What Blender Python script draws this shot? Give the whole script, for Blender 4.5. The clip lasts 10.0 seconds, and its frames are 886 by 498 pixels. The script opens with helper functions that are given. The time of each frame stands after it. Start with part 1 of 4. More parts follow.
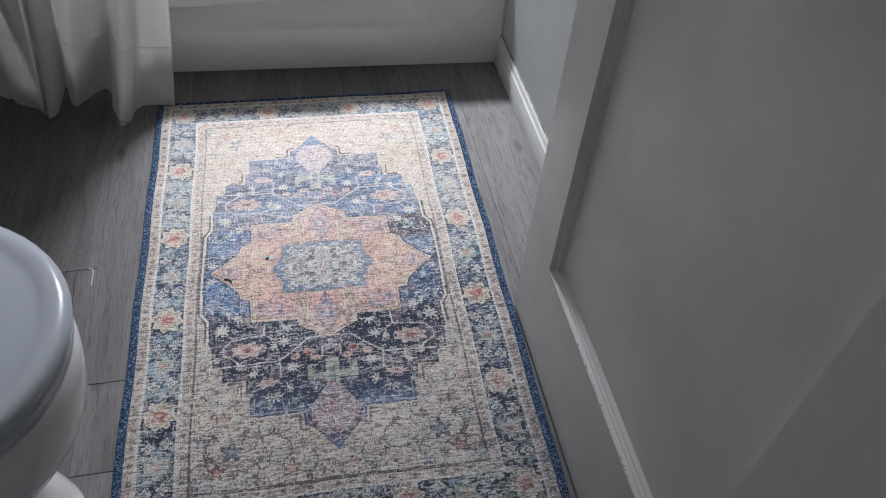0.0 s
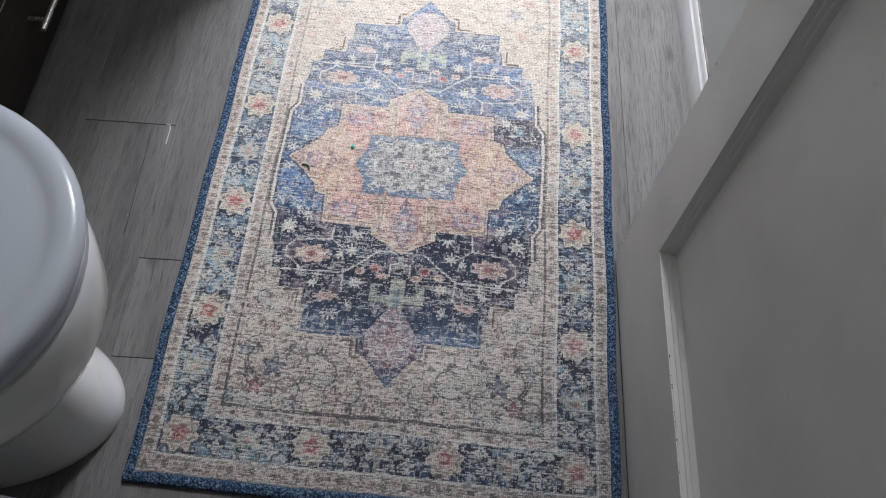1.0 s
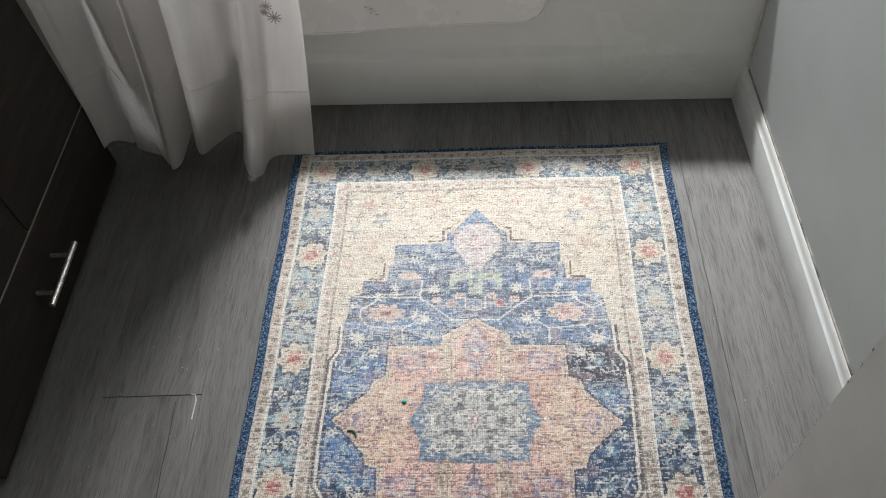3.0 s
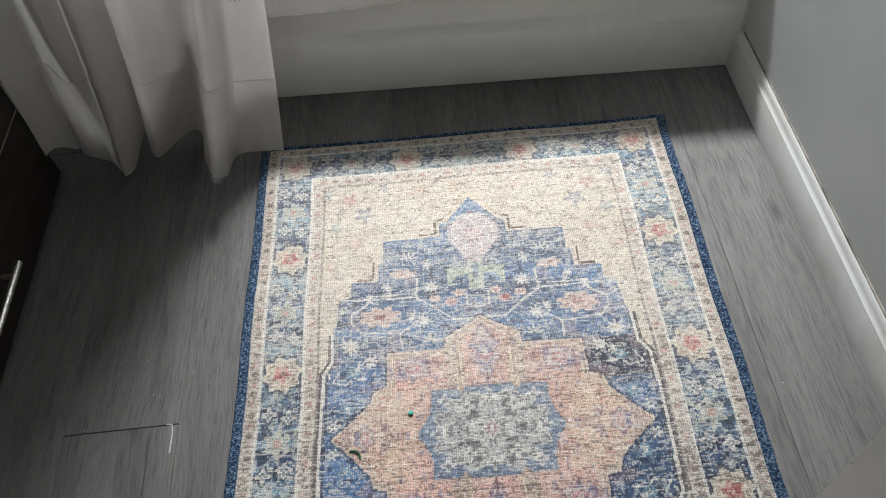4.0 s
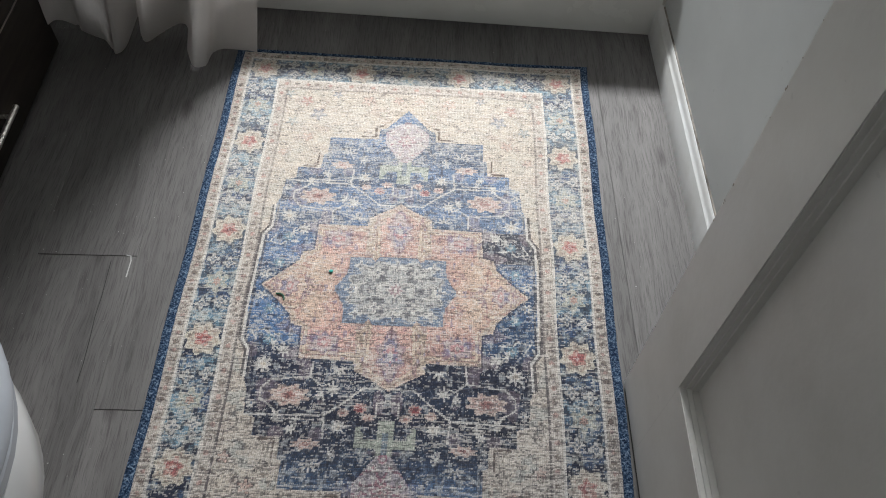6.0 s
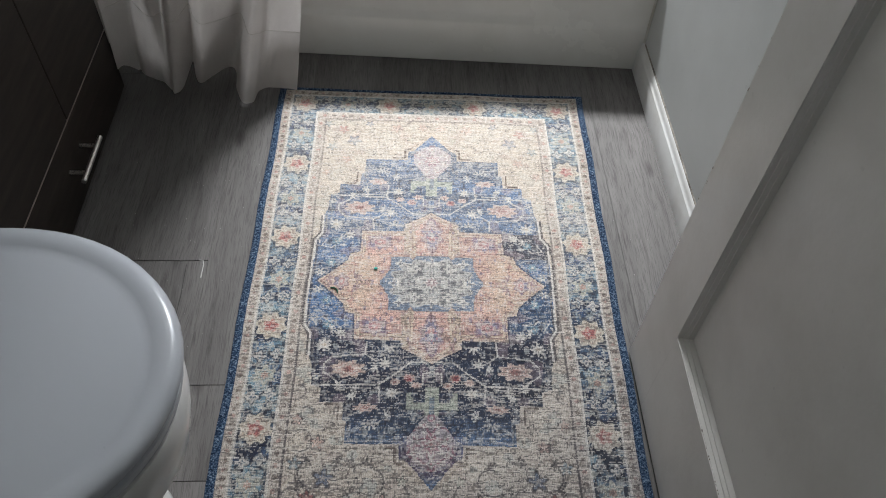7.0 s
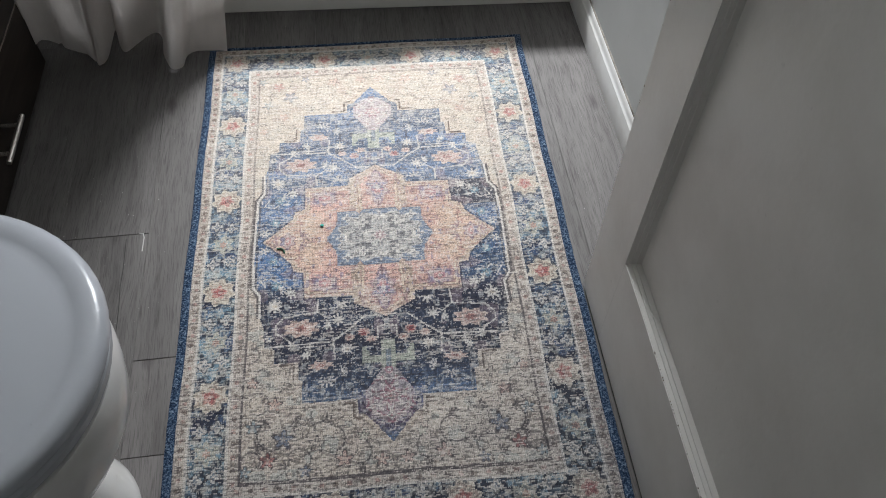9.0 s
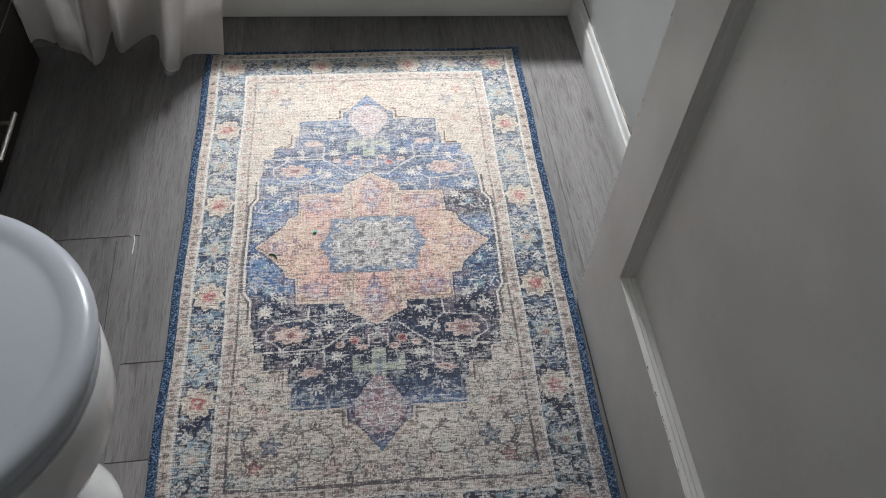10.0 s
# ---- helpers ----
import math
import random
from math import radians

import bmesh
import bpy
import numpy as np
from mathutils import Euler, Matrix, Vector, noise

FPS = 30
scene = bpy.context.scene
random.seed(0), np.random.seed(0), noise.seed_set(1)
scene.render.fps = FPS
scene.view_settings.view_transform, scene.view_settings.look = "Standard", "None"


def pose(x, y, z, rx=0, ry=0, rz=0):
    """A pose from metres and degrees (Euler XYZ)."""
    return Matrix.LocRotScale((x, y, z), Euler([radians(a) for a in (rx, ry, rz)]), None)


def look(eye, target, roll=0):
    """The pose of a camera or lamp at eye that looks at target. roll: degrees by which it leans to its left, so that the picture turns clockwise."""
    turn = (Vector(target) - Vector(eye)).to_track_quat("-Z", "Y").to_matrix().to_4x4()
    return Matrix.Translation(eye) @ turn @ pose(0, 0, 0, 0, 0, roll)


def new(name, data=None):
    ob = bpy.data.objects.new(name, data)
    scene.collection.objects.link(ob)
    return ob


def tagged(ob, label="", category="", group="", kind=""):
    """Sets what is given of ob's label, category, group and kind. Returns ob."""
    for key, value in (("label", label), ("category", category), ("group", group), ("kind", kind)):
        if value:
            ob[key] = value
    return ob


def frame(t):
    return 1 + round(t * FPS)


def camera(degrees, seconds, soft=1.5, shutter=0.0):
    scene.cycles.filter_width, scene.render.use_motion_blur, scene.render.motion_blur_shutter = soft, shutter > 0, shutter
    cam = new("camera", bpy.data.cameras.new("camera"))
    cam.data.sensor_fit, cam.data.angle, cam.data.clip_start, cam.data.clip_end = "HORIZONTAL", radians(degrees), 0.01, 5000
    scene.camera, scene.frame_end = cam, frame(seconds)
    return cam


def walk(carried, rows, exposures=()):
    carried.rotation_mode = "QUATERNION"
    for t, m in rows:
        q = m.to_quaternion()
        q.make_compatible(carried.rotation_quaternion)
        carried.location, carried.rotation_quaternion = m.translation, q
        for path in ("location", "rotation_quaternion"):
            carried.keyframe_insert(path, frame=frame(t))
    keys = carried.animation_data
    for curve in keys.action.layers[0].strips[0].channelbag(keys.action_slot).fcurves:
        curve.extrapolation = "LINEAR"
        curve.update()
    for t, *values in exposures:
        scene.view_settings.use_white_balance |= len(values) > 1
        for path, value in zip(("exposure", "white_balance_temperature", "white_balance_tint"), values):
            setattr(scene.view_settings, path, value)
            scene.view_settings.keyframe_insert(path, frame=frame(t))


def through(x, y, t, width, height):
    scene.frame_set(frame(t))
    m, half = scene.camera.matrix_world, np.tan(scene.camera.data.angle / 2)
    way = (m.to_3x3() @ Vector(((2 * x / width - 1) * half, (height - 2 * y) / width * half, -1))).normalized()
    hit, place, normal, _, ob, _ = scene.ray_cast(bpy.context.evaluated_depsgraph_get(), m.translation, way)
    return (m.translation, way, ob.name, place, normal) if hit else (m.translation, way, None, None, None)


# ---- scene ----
cam = camera(59.6, 10.0, soft=1.0)
PATH = [
    (0, (0.296, -1.02, 1.262), (0.632, 0.298, -0.205), 4.5),
    (0.4, (0.314, -0.824, 1.265), (0.561, 0.246, -0.406), 6.4),
    (0.5, (0.338, -0.798, 1.247), (0.549, 0.185, -0.482), 5.0),
    (1, (0.382, -0.742, 1.231), (0.393, 0.215, -0.524), 4.5),
    (1.5, (0.427, -0.73, 1.223), (0.288, 0.155, -0.565), 5.1),
    (1.7, (0.44, -0.733, 1.214), (0.265, 0.154, -0.57), 4.2),
    (2, (0.455, -0.704, 1.212), (0.304, 0.295, -0.514), 2.4),
    (2.5, (0.358, -0.545, 1.221), (0.191, 0.643, -0.379), -4.3),
    (2.7, (0.372, -0.484, 1.21), (0.191, 0.694, -0.396), -6.6),
    (3.8, (0.316, -0.352, 1.069), (0.293, 0.851, -0.529), -9.2),
    (4, (0.289, -0.354, 1.06), (0.267, 0.84, -0.544), -7.1),
    (4.5, (0.311, -0.357, 1.012), (0.292, 0.783, -0.631), -7.9),
    (5, (0.315, -0.409, 1.053), (0.276, 0.54, -0.707), -8.9),
    (5.5, (0.366, -0.494, 1.147), (0.423, 0.53, -0.57), 2.1),
    (5.7, (0.381, -0.534, 1.148), (0.43, 0.54, -0.539), 3.7),
    (6.8, (0.276, -0.826, 1.279), (0.354, 0.419, -0.284), 3.5),
    (7, (0.264, -0.842, 1.299), (0.362, 0.404, -0.262), 3.6),
    (7.5, (0.284, -0.852, 1.305), (0.401, 0.503, -0.161), 0.3),
    (8, (0.285, -0.859, 1.313), (0.395, 0.601, -0.05), -1.6),
    (8.5, (0.309, -0.856, 1.269), (0.421, 0.507, -0.191), -1.8),
    (9, (0.316, -0.851, 1.261), (0.478, 0.312, -0.358), 1.1),
    (9.5, (0.307, -0.855, 1.271), (0.518, 0.323, -0.332), 3.5),
    (10, (0.309, -0.849, 1.253), (0.5, 0.335, -0.348), 3.5),
]
walk(cam, [(t, look(eye, target, roll)) for t, eye, target, roll in PATH],
     [(0, -0.1, 6150, 16), (0.5, -0.05, 6220, 15), (1.5, -0.05, 6330, 14), (2.5, 0, 6560, 10), (4, -0.10, 6540, 10), (5, -0.17, 6540, 11), (5.5, -0.15, 6500, 11), (7, -0.08, 6500, 12), (8.5, -0.08, 6500, 12), (9.5, 0, 6460, 13), (10, 0, 6460, 13)])

# ---- light ----
world = bpy.data.worlds.new("sky")
scene.world = world
world.use_nodes = True
wn = world.node_tree.nodes
sky = wn.new("ShaderNodeTexSky")
sky.sky_type, sky.sun_disc = "NISHITA", False
sky.sun_elevation, sky.sun_rotation = radians(48), radians(20)
wn["Background"].inputs["Strength"].default_value = 0.12
world.node_tree.links.new(sky.outputs["Color"], wn["Background"].inputs["Color"])

CEIL = 2.45
WINDOW = (0.42, 0.86, 1.76, 2.30)            # x0, x1, z0, z1 of the high window above the bathtub


def area(name, x, y, z, sx, sy, watts, colour, rx=0.0, ry=0.0, spread=180):
    data = bpy.data.lights.new(name, "AREA")
    data.shape, data.size, data.size_y, data.energy, data.color = "RECTANGLE", sx, sy, watts, colour
    ob = new(name, data)
    ob.matrix_world = pose(x, y, z, rx, ry, 0)
    data.spread = radians(spread)
    return ob


area("window_daylight", 0.64, 1.722, 2.00, 0.42, 0.22, 26, (0.92, 0.96, 0.975), rx=-20, ry=9, spread=72)
area("window_skyglow", 0.64, 1.700, 2.03, 0.40, 0.48, 24, (0.92, 0.96, 0.975), rx=-90)


# ---- materials ----
def material(name):
    m = bpy.data.materials.new(name)
    m.use_nodes = True
    return m, m.node_tree.nodes, m.node_tree.links, m.node_tree.nodes["Principled BSDF"]


def coords(nodes, links, scale, rot=(0, 0, 0), kind="Object"):
    tc, mp = nodes.new("ShaderNodeTexCoord"), nodes.new("ShaderNodeMapping")
    mp.inputs["Scale"].default_value, mp.inputs["Rotation"].default_value = scale, rot
    links.new(tc.outputs[kind], mp.inputs["Vector"])
    return mp.outputs["Vector"]


def noise_tex(nodes, links, vec, scale, detail=4.0, rough=0.55):
    n = nodes.new("ShaderNodeTexNoise")
    n.inputs["Scale"].default_value, n.inputs["Detail"].default_value, n.inputs["Roughness"].default_value = scale, detail, rough
    links.new(vec, n.inputs["Vector"])
    return n.outputs["Fac"]


def ramp(nodes, links, fac, stops):
    r = nodes.new("ShaderNodeValToRGB")
    while len(r.color_ramp.elements) < len(stops):
        r.color_ramp.elements.new(0.5)
    for e, (p, c) in zip(r.color_ramp.elements, stops):
        e.position, e.color = p, (*c, 1) if len(c) == 3 else c
    links.new(fac, r.inputs["Fac"])
    return r.outputs["Color"]


def mixed(nodes, links, a, b, fac, blend="MIX"):
    n = nodes.new("ShaderNodeMix")
    n.data_type, n.blend_type = "RGBA", blend
    for socket, v in ((n.inputs[6], a), (n.inputs[7], b), (n.inputs[0], fac)):
        if isinstance(v, bpy.types.NodeSocket):
            links.new(v, socket)
        else:
            socket.default_value = v if not isinstance(v, tuple) else (*v, 1)
    return n.outputs[2]


def bumped(nodes, links, bsdf, height, strength, distance):
    b = nodes.new("ShaderNodeBump")
    b.inputs["Strength"].default_value, b.inputs["Distance"].default_value = strength, distance
    links.new(height, b.inputs["Height"])
    links.new(b.outputs["Normal"], bsdf.inputs["Normal"])


def painted(name, colour, dirt, rough=0.45, scale=3.0, bump=0.0006, fine=180.0, kind="Object", coat=0.0, vary=0.12):
    """A painted, enamelled or plastic surface with faint blotches, specks and roller texture."""
    m, n, l, b = material(name)
    v = coords(n, l, (1, 1, 1), kind=kind)
    big, small = noise_tex(n, l, v, scale, 5, 0.6), noise_tex(n, l, v, fine, 3)
    c = ramp(n, l, big, [(0.30, dirt), (0.58, colour)])
    speck = ramp(n, l, noise_tex(n, l, v, 46, 2, 0.5), [(0.245, (1, 1, 1)), (0.265, (0, 0, 0))])
    c = mixed(n, l, c, tuple(0.55 * k for k in dirt), mixed(n, l, (0, 0, 0), (0.16, 0.16, 0.16), speck))
    l.new(c, b.inputs["Base Color"])
    l.new(ramp(n, l, big, [(0.3, (rough + vary,) * 3), (0.7, (rough - 0.4 * vary,) * 3)]), b.inputs["Roughness"])
    b.inputs["Coat Weight"].default_value = coat
    b.inputs["Coat Roughness"].default_value = 0.12
    if bump:
        bumped(n, l, b, small, 0.5, bump)
    return m


WALL = painted("wall_paint", (0.54, 0.555, 0.545), (0.49, 0.505, 0.495), 0.52, 2.5, 0.0003, 130)
DOOR_PAINT = painted("door_paint", (0.75, 0.73, 0.695), (0.67, 0.645, 0.605), 0.36, 5.0, 0.0006, 90)
TRIM = painted("trim_paint", (0.66, 0.66, 0.65), (0.56, 0.55, 0.525), 0.60, 9.0, 0.0004, 120)
CEILING = painted("ceiling_paint", (0.74, 0.74, 0.72), (0.68, 0.68, 0.66), 0.8, 2.0, 0.001, 90)
ACRYLIC = painted("tub_acrylic", (0.80, 0.79, 0.755), (0.73, 0.715, 0.67), 0.20, 4.0, 0.0)
SURROUND = painted("surround_plastic", (0.82, 0.84, 0.85), (0.77, 0.79, 0.80), 0.22, 3.0, 0.0)
PORCELAIN = painted("porcelain", (0.80, 0.80, 0.79), (0.73, 0.72, 0.69), 0.10, 6.0, 0.0, coat=0.3)
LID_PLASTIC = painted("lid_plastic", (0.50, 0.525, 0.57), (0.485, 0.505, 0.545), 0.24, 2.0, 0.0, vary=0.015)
STEEL, _n, _l, _b = material("brushed_nickel")
_b.inputs["Metallic"].default_value, _b.inputs["Base Color"].default_value = 1.0, (0.72, 0.69, 0.65, 1)
_l.new(ramp(_n, _l, noise_tex(_n, _l, coords(_n, _l, (900, 40, 900)), 1.0, 2), [(0.3, (0.22,) * 3), (0.7, (0.38,) * 3)]), _b.inputs["Roughness"])


def vanity_wood():
    m, n, l, b = material("espresso_laminate")
    v = coords(n, l, (30, 3.0, 30))
    g = noise_tex(n, l, v, 1.6, 6, 0.65)
    l.new(ramp(n, l, g, [(0.3, (0.016, 0.013, 0.011)), (0.55, (0.028, 0.022, 0.018)), (0.75, (0.042, 0.033, 0.027))]), b.inputs["Base Color"])
    b.inputs["Roughness"].default_value = 0.55
    b.inputs["Specular IOR Level"].default_value = 0.2
    bumped(n, l, b, g, 0.25, 0.0004)
    return m


def plank_wood():
    """Grey oak-look vinyl: long grain, knots and pale streaks; each plank its own tone."""
    m, n, l, b = material("grey_vinyl_plank")
    info = n.new("ShaderNodeObjectInfo")
    tc, add, mul = n.new("ShaderNodeTexCoord"), n.new("ShaderNodeVectorMath"), n.new("ShaderNodeVectorMath")
    mul.operation, mul.inputs[1].default_value = "SCALE", (0, 0, 0)
    mul.inputs["Scale"].default_value = 37.0
    l.new(info.outputs["Random"], mul.inputs[0])
    l.new(tc.outputs["Object"], add.inputs[0])
    l.new(mul.outputs[0], add.inputs[1])
    warp = noise_tex(n, l, add.outputs[0], 5.0, 2)
    wv = n.new("ShaderNodeVectorMath")
    wv.operation = "MULTIPLY_ADD"
    l.new(warp, wv.inputs[0])
    wv.inputs[1].default_value = (0.022, 0, 0)
    l.new(add.outputs[0], wv.inputs[2])

    def stretched(sx, sy):
        mp = n.new("ShaderNodeMapping")
        mp.inputs["Scale"].default_value = (sx, sy, 1)
        l.new(wv.outputs[0], mp.inputs["Vector"])
        return mp.outputs["Vector"]

    grain = noise_tex(n, l, stretched(95, 7.5), 1.0, 6, 0.62)
    fine = noise_tex(n, l, stretched(620, 26), 1.0, 4, 0.6)
    broad = noise_tex(n, l, stretched(14, 1.3), 1.0, 4, 0.55)
    c = ramp(n, l, broad, [(0.28, (0.104, 0.098, 0.095)), (0.5, (0.138, 0.130, 0.126)), (0.72, (0.177, 0.166, 0.162))])
    c = mixed(n, l, c, ramp(n, l, grain, [(0.30, (0.46, 0.44, 0.43)), (0.47, (0.96, 0.96, 0.96)), (0.75, (1.16, 1.15, 1.14))]), 0.48, "MULTIPLY")
    c = mixed(n, l, c, ramp(n, l, fine, [(0.36, (0.36, 0.35, 0.35)), (0.5, (1.03, 1.03, 1.03))]), 0.55, "MULTIPLY")
    vor = n.new("ShaderNodeTexVoronoi")
    vor.inputs["Scale"].default_value = 1.0
    l.new(stretched(6.5, 2.6), vor.inputs["Vector"])
    c = mixed(n, l, c, ramp(n, l, vor.outputs["Distance"], [(0.03, (0.42, 0.40, 0.40)), (0.10, (1, 1, 1))]), 0.8, "MULTIPLY")
    tone = n.new("ShaderNodeMapRange")
    tone.inputs["To Min"].default_value, tone.inputs["To Max"].default_value = 0.86, 1.12
    l.new(info.outputs["Random"], tone.inputs["Value"])
    hs = n.new("ShaderNodeHueSaturation")
    l.new(tone.outputs[0], hs.inputs["Value"])
    l.new(c, hs.inputs["Color"])
    dust = ramp(n, l, noise_tex(n, l, tc.outputs["Object"], 210, 1, 0.4), [(0.785, (0, 0, 0)), (0.80, (0.6, 0.6, 0.6))])
    l.new(mixed(n, l, hs.outputs["Color"], (0.5, 0.49, 0.47), dust), b.inputs["Base Color"])
    l.new(ramp(n, l, grain, [(0.3, (0.72,) * 3), (0.7, (0.55,) * 3)]), b.inputs["Roughness"])
    b.inputs["Specular IOR Level"].default_value = 0.28
    bumped(n, l, b, mixed(n, l, grain, fine, 0.5), 0.55, 0.0012)
    return m


def rug_pile():
    """Flat-woven face: the colour pattern of the rug, crossed by its weft threads."""
    m, n, l, b = material("rug_pile")
    at = n.new("ShaderNodeAttribute")
    at.attribute_name = "pattern"
    v = coords(n, l, (1, 1, 1))
    def stretched(sx, sy, scale, detail, rough):
        mp = n.new("ShaderNodeMapping")
        mp.inputs["Scale"].default_value = (sx, sy, 1)
        l.new(v, mp.inputs["Vector"])
        return noise_tex(n, l, mp.outputs["Vector"], scale, detail, rough)
    weft, bits = stretched(150, 620, 1.0, 3, 0.65), stretched(520, 700, 1.0, 2, 0.6)
    c = mixed(n, l, at.outputs["Color"], ramp(n, l, weft, [(0.34, (0.50, 0.50, 0.52)), (0.48, (1.0, 1.0, 1.0)), (0.68, (1.22, 1.20, 1.17))]), 0.5, "MULTIPLY")
    c = mixed(n, l, c, ramp(n, l, bits, [(0.34, (0.62, 0.62, 0.64)), (0.55, (1.08, 1.08, 1.07))]), 0.6, "MULTIPLY")
    l.new(c, b.inputs["Base Color"])
    b.inputs["Roughness"].default_value = 0.92
    b.inputs["Specular IOR Level"].default_value = 0.15
    bumped(n, l, b, mixed(n, l, bits, weft, 0.5), 0.6, 0.0010)
    return m


def rug_edge():
    m, n, l, b = material("rug_binding_yarn")
    v = coords(n, l, (1, 1, 1))
    w, f = noise_tex(n, l, v, 330, 2, 0.6), noise_tex(n, l, v, 90, 3)
    c = ramp(n, l, w, [(0.36, (0.010, 0.020, 0.046)), (0.50, (0.032, 0.064, 0.118)), (0.68, (0.19, 0.245, 0.32))])
    l.new(mixed(n, l, c, ramp(n, l, f, [(0.35, (0.6, 0.6, 0.65)), (0.62, (1.15, 1.15, 1.12))]), 0.8, "MULTIPLY"), b.inputs["Base Color"])
    b.inputs["Roughness"].default_value = 0.95
    b.inputs["Specular IOR Level"].default_value = 0.15
    bumped(n, l, b, w, 1.0, 0.003)
    return m


def cloth(name, colour, through, weave=900.0):
    """Thin cloth or film that lets some light pass."""
    m, n, l, b = material(name)
    v = coords(n, l, (1, 1, 1))
    f = noise_tex(n, l, v, weave, 2)
    g = noise_tex(n, l, v, 7, 4)
    c = mixed(n, l, ramp(n, l, g, [(0.3, tuple(0.9 * k for k in colour)), (0.6, colour)]), ramp(n, l, f, [(0.35, (0.86,) * 3), (0.6, (1, 1, 1))]), 0.7, "MULTIPLY")
    l.new(c, b.inputs["Base Color"])
    b.inputs["Roughness"].default_value = 0.85
    bumped(n, l, b, mixed(n, l, f, g, 0.5), 0.35, 0.002)
    t, mix = n.new("ShaderNodeBsdfTranslucent"), n.new("ShaderNodeMixShader")
    l.new(c, t.inputs["Color"])
    mix.inputs[0].default_value = through
    l.new(b.outputs[0], mix.inputs[1])
    l.new(t.outputs[0], mix.inputs[2])
    l.new(mix.outputs[0], n["Material Output"].inputs["Surface"])
    return m


VANITY_WOOD, PLANK, PILE, BINDING = vanity_wood(), plank_wood(), rug_pile(), rug_edge()
CURTAIN = cloth("curtain_cotton", (0.88, 0.85, 0.83), 0.52)
LINER = cloth("liner_film", (0.86, 0.87, 0.90), 0.55, 9)
_n, _l = LINER.node_tree.nodes, LINER.node_tree.links       # half clear film
_clear, _mix = _n.new("ShaderNodeBsdfTransparent"), _n.new("ShaderNodeMixShader")
_l.new(_n["Material Output"].inputs["Surface"].links[0].from_socket, _mix.inputs[1])
_l.new(_clear.outputs[0], _mix.inputs[2])
_mix.inputs[0].default_value = 0.5
_l.new(_mix.outputs[0], _n["Material Output"].inputs["Surface"])
BAG = cloth("bin_liner_film", (0.82, 0.84, 0.88), 0.25, 60)
MAT = painted("bath_mat_vinyl", (0.90, 0.87, 0.855), (0.87, 0.835, 0.815), 0.22, 5.0, 0.0)
STITCH = painted("embroidery_thread", (0.50, 0.39, 0.39), (0.42, 0.32, 0.32), 0.8, 40.0, 0.0)
THREAD = painted("hem_thread", (0.74, 0.71, 0.68), (0.66, 0.62, 0.59), 0.85, 40.0, 0.0)
SUBFLOOR = painted("subfloor", (0.035, 0.033, 0.032), (0.025, 0.024, 0.023), 0.9, 5.0, 0.0)
# lighter brown that stands in for light caught on the drawer's edge
EDGE_GLINT = painted("painted_edge_glint", (0.30, 0.25, 0.22), (0.22, 0.18, 0.16), 0.4, 30.0, 0.0)
COUNTER = painted("countertop", (0.55, 0.53, 0.50), (0.42, 0.40, 0.37), 0.25, 30.0, 0.0)
BIN_PLASTIC = painted("bin_plastic", (0.10, 0.10, 0.105), (0.08, 0.08, 0.085), 0.45, 8.0, 0.0)
LINT_G = painted("green_lint", (0.02, 0.10, 0.06), (0.02, 0.07, 0.05), 0.8, 40.0, 0.0)
LINT_T = painted("teal_lint", (0.05, 0.42, 0.36), (0.05, 0.34, 0.30), 0.8, 40.0, 0.0)
SCRATCH = painted("bare_vinyl_core", (0.50, 0.49, 0.47), (0.42, 0.41, 0.40), 0.7, 40.0, 0.0)
SUDS = painted("soap_residue", (0.86, 0.86, 0.85), (0.80, 0.80, 0.79), 0.7, 30.0, 0.001, 300)
SMUDGE = painted("grey_smudge", (0.68, 0.64, 0.63), (0.58, 0.55, 0.54), 0.7, 40.0, 0.0)
CAULK_PALE = painted("pale_caulk", (0.62, 0.60, 0.55), (0.45, 0.42, 0.36), 0.5, 18.0, 0.0)
CHIP = painted("chipped_paint", (0.30, 0.26, 0.22), (0.20, 0.17, 0.14), 0.8, 60.0, 0.0)
CAULK = painted("yellowed_caulk", (0.30, 0.27, 0.23), (0.07, 0.06, 0.05), 0.7, 22.0, 0.0006, 120)


# ---- mesh helpers ----
def mesh_object(name, bm, mat, smooth=False):
    data = bpy.data.meshes.new(name)
    bmesh.ops.recalc_face_normals(bm, faces=bm.faces)
    bm.to_mesh(data)
    bm.free()
    data.materials.append(mat)
    if smooth:
        data.shade_smooth()
        data.set_sharp_from_angle(angle=radians(38))
    return new(name, data)


def part(name, bm, mat, parent, label="", smooth=False):
    ob = mesh_object(name, bm, mat, smooth)
    ob.parent = parent
    return tagged(ob, label=label)


def base(name, x, y, z, rz=0.0):
    ob = new(name)
    ob.empty_display_size = 0.05
    ob.matrix_world = pose(x, y, z, 0, 0, rz)
    return ob


def box(x0, x1, y0, y1, z0, z1, bevel=0.0, bm=None, segments=2):
    own = bmesh.new()
    bmesh.ops.create_cube(own, size=1)
    for v in own.verts:
        v.co = ((x0 + x1) / 2 + v.co.x * (x1 - x0), (y0 + y1) / 2 + v.co.y * (y1 - y0), (z0 + z1) / 2 + v.co.z * (z1 - z0))
    if bevel:
        bmesh.ops.bevel(own, geom=own.edges[:], offset=bevel, segments=segments, affect="EDGES", profile=0.5)
    if bm is None:
        return own
    data = bpy.data.meshes.new("tmp")
    own.to_mesh(data)
    own.free()
    bm.from_mesh(data)
    bpy.data.meshes.remove(data)
    return bm


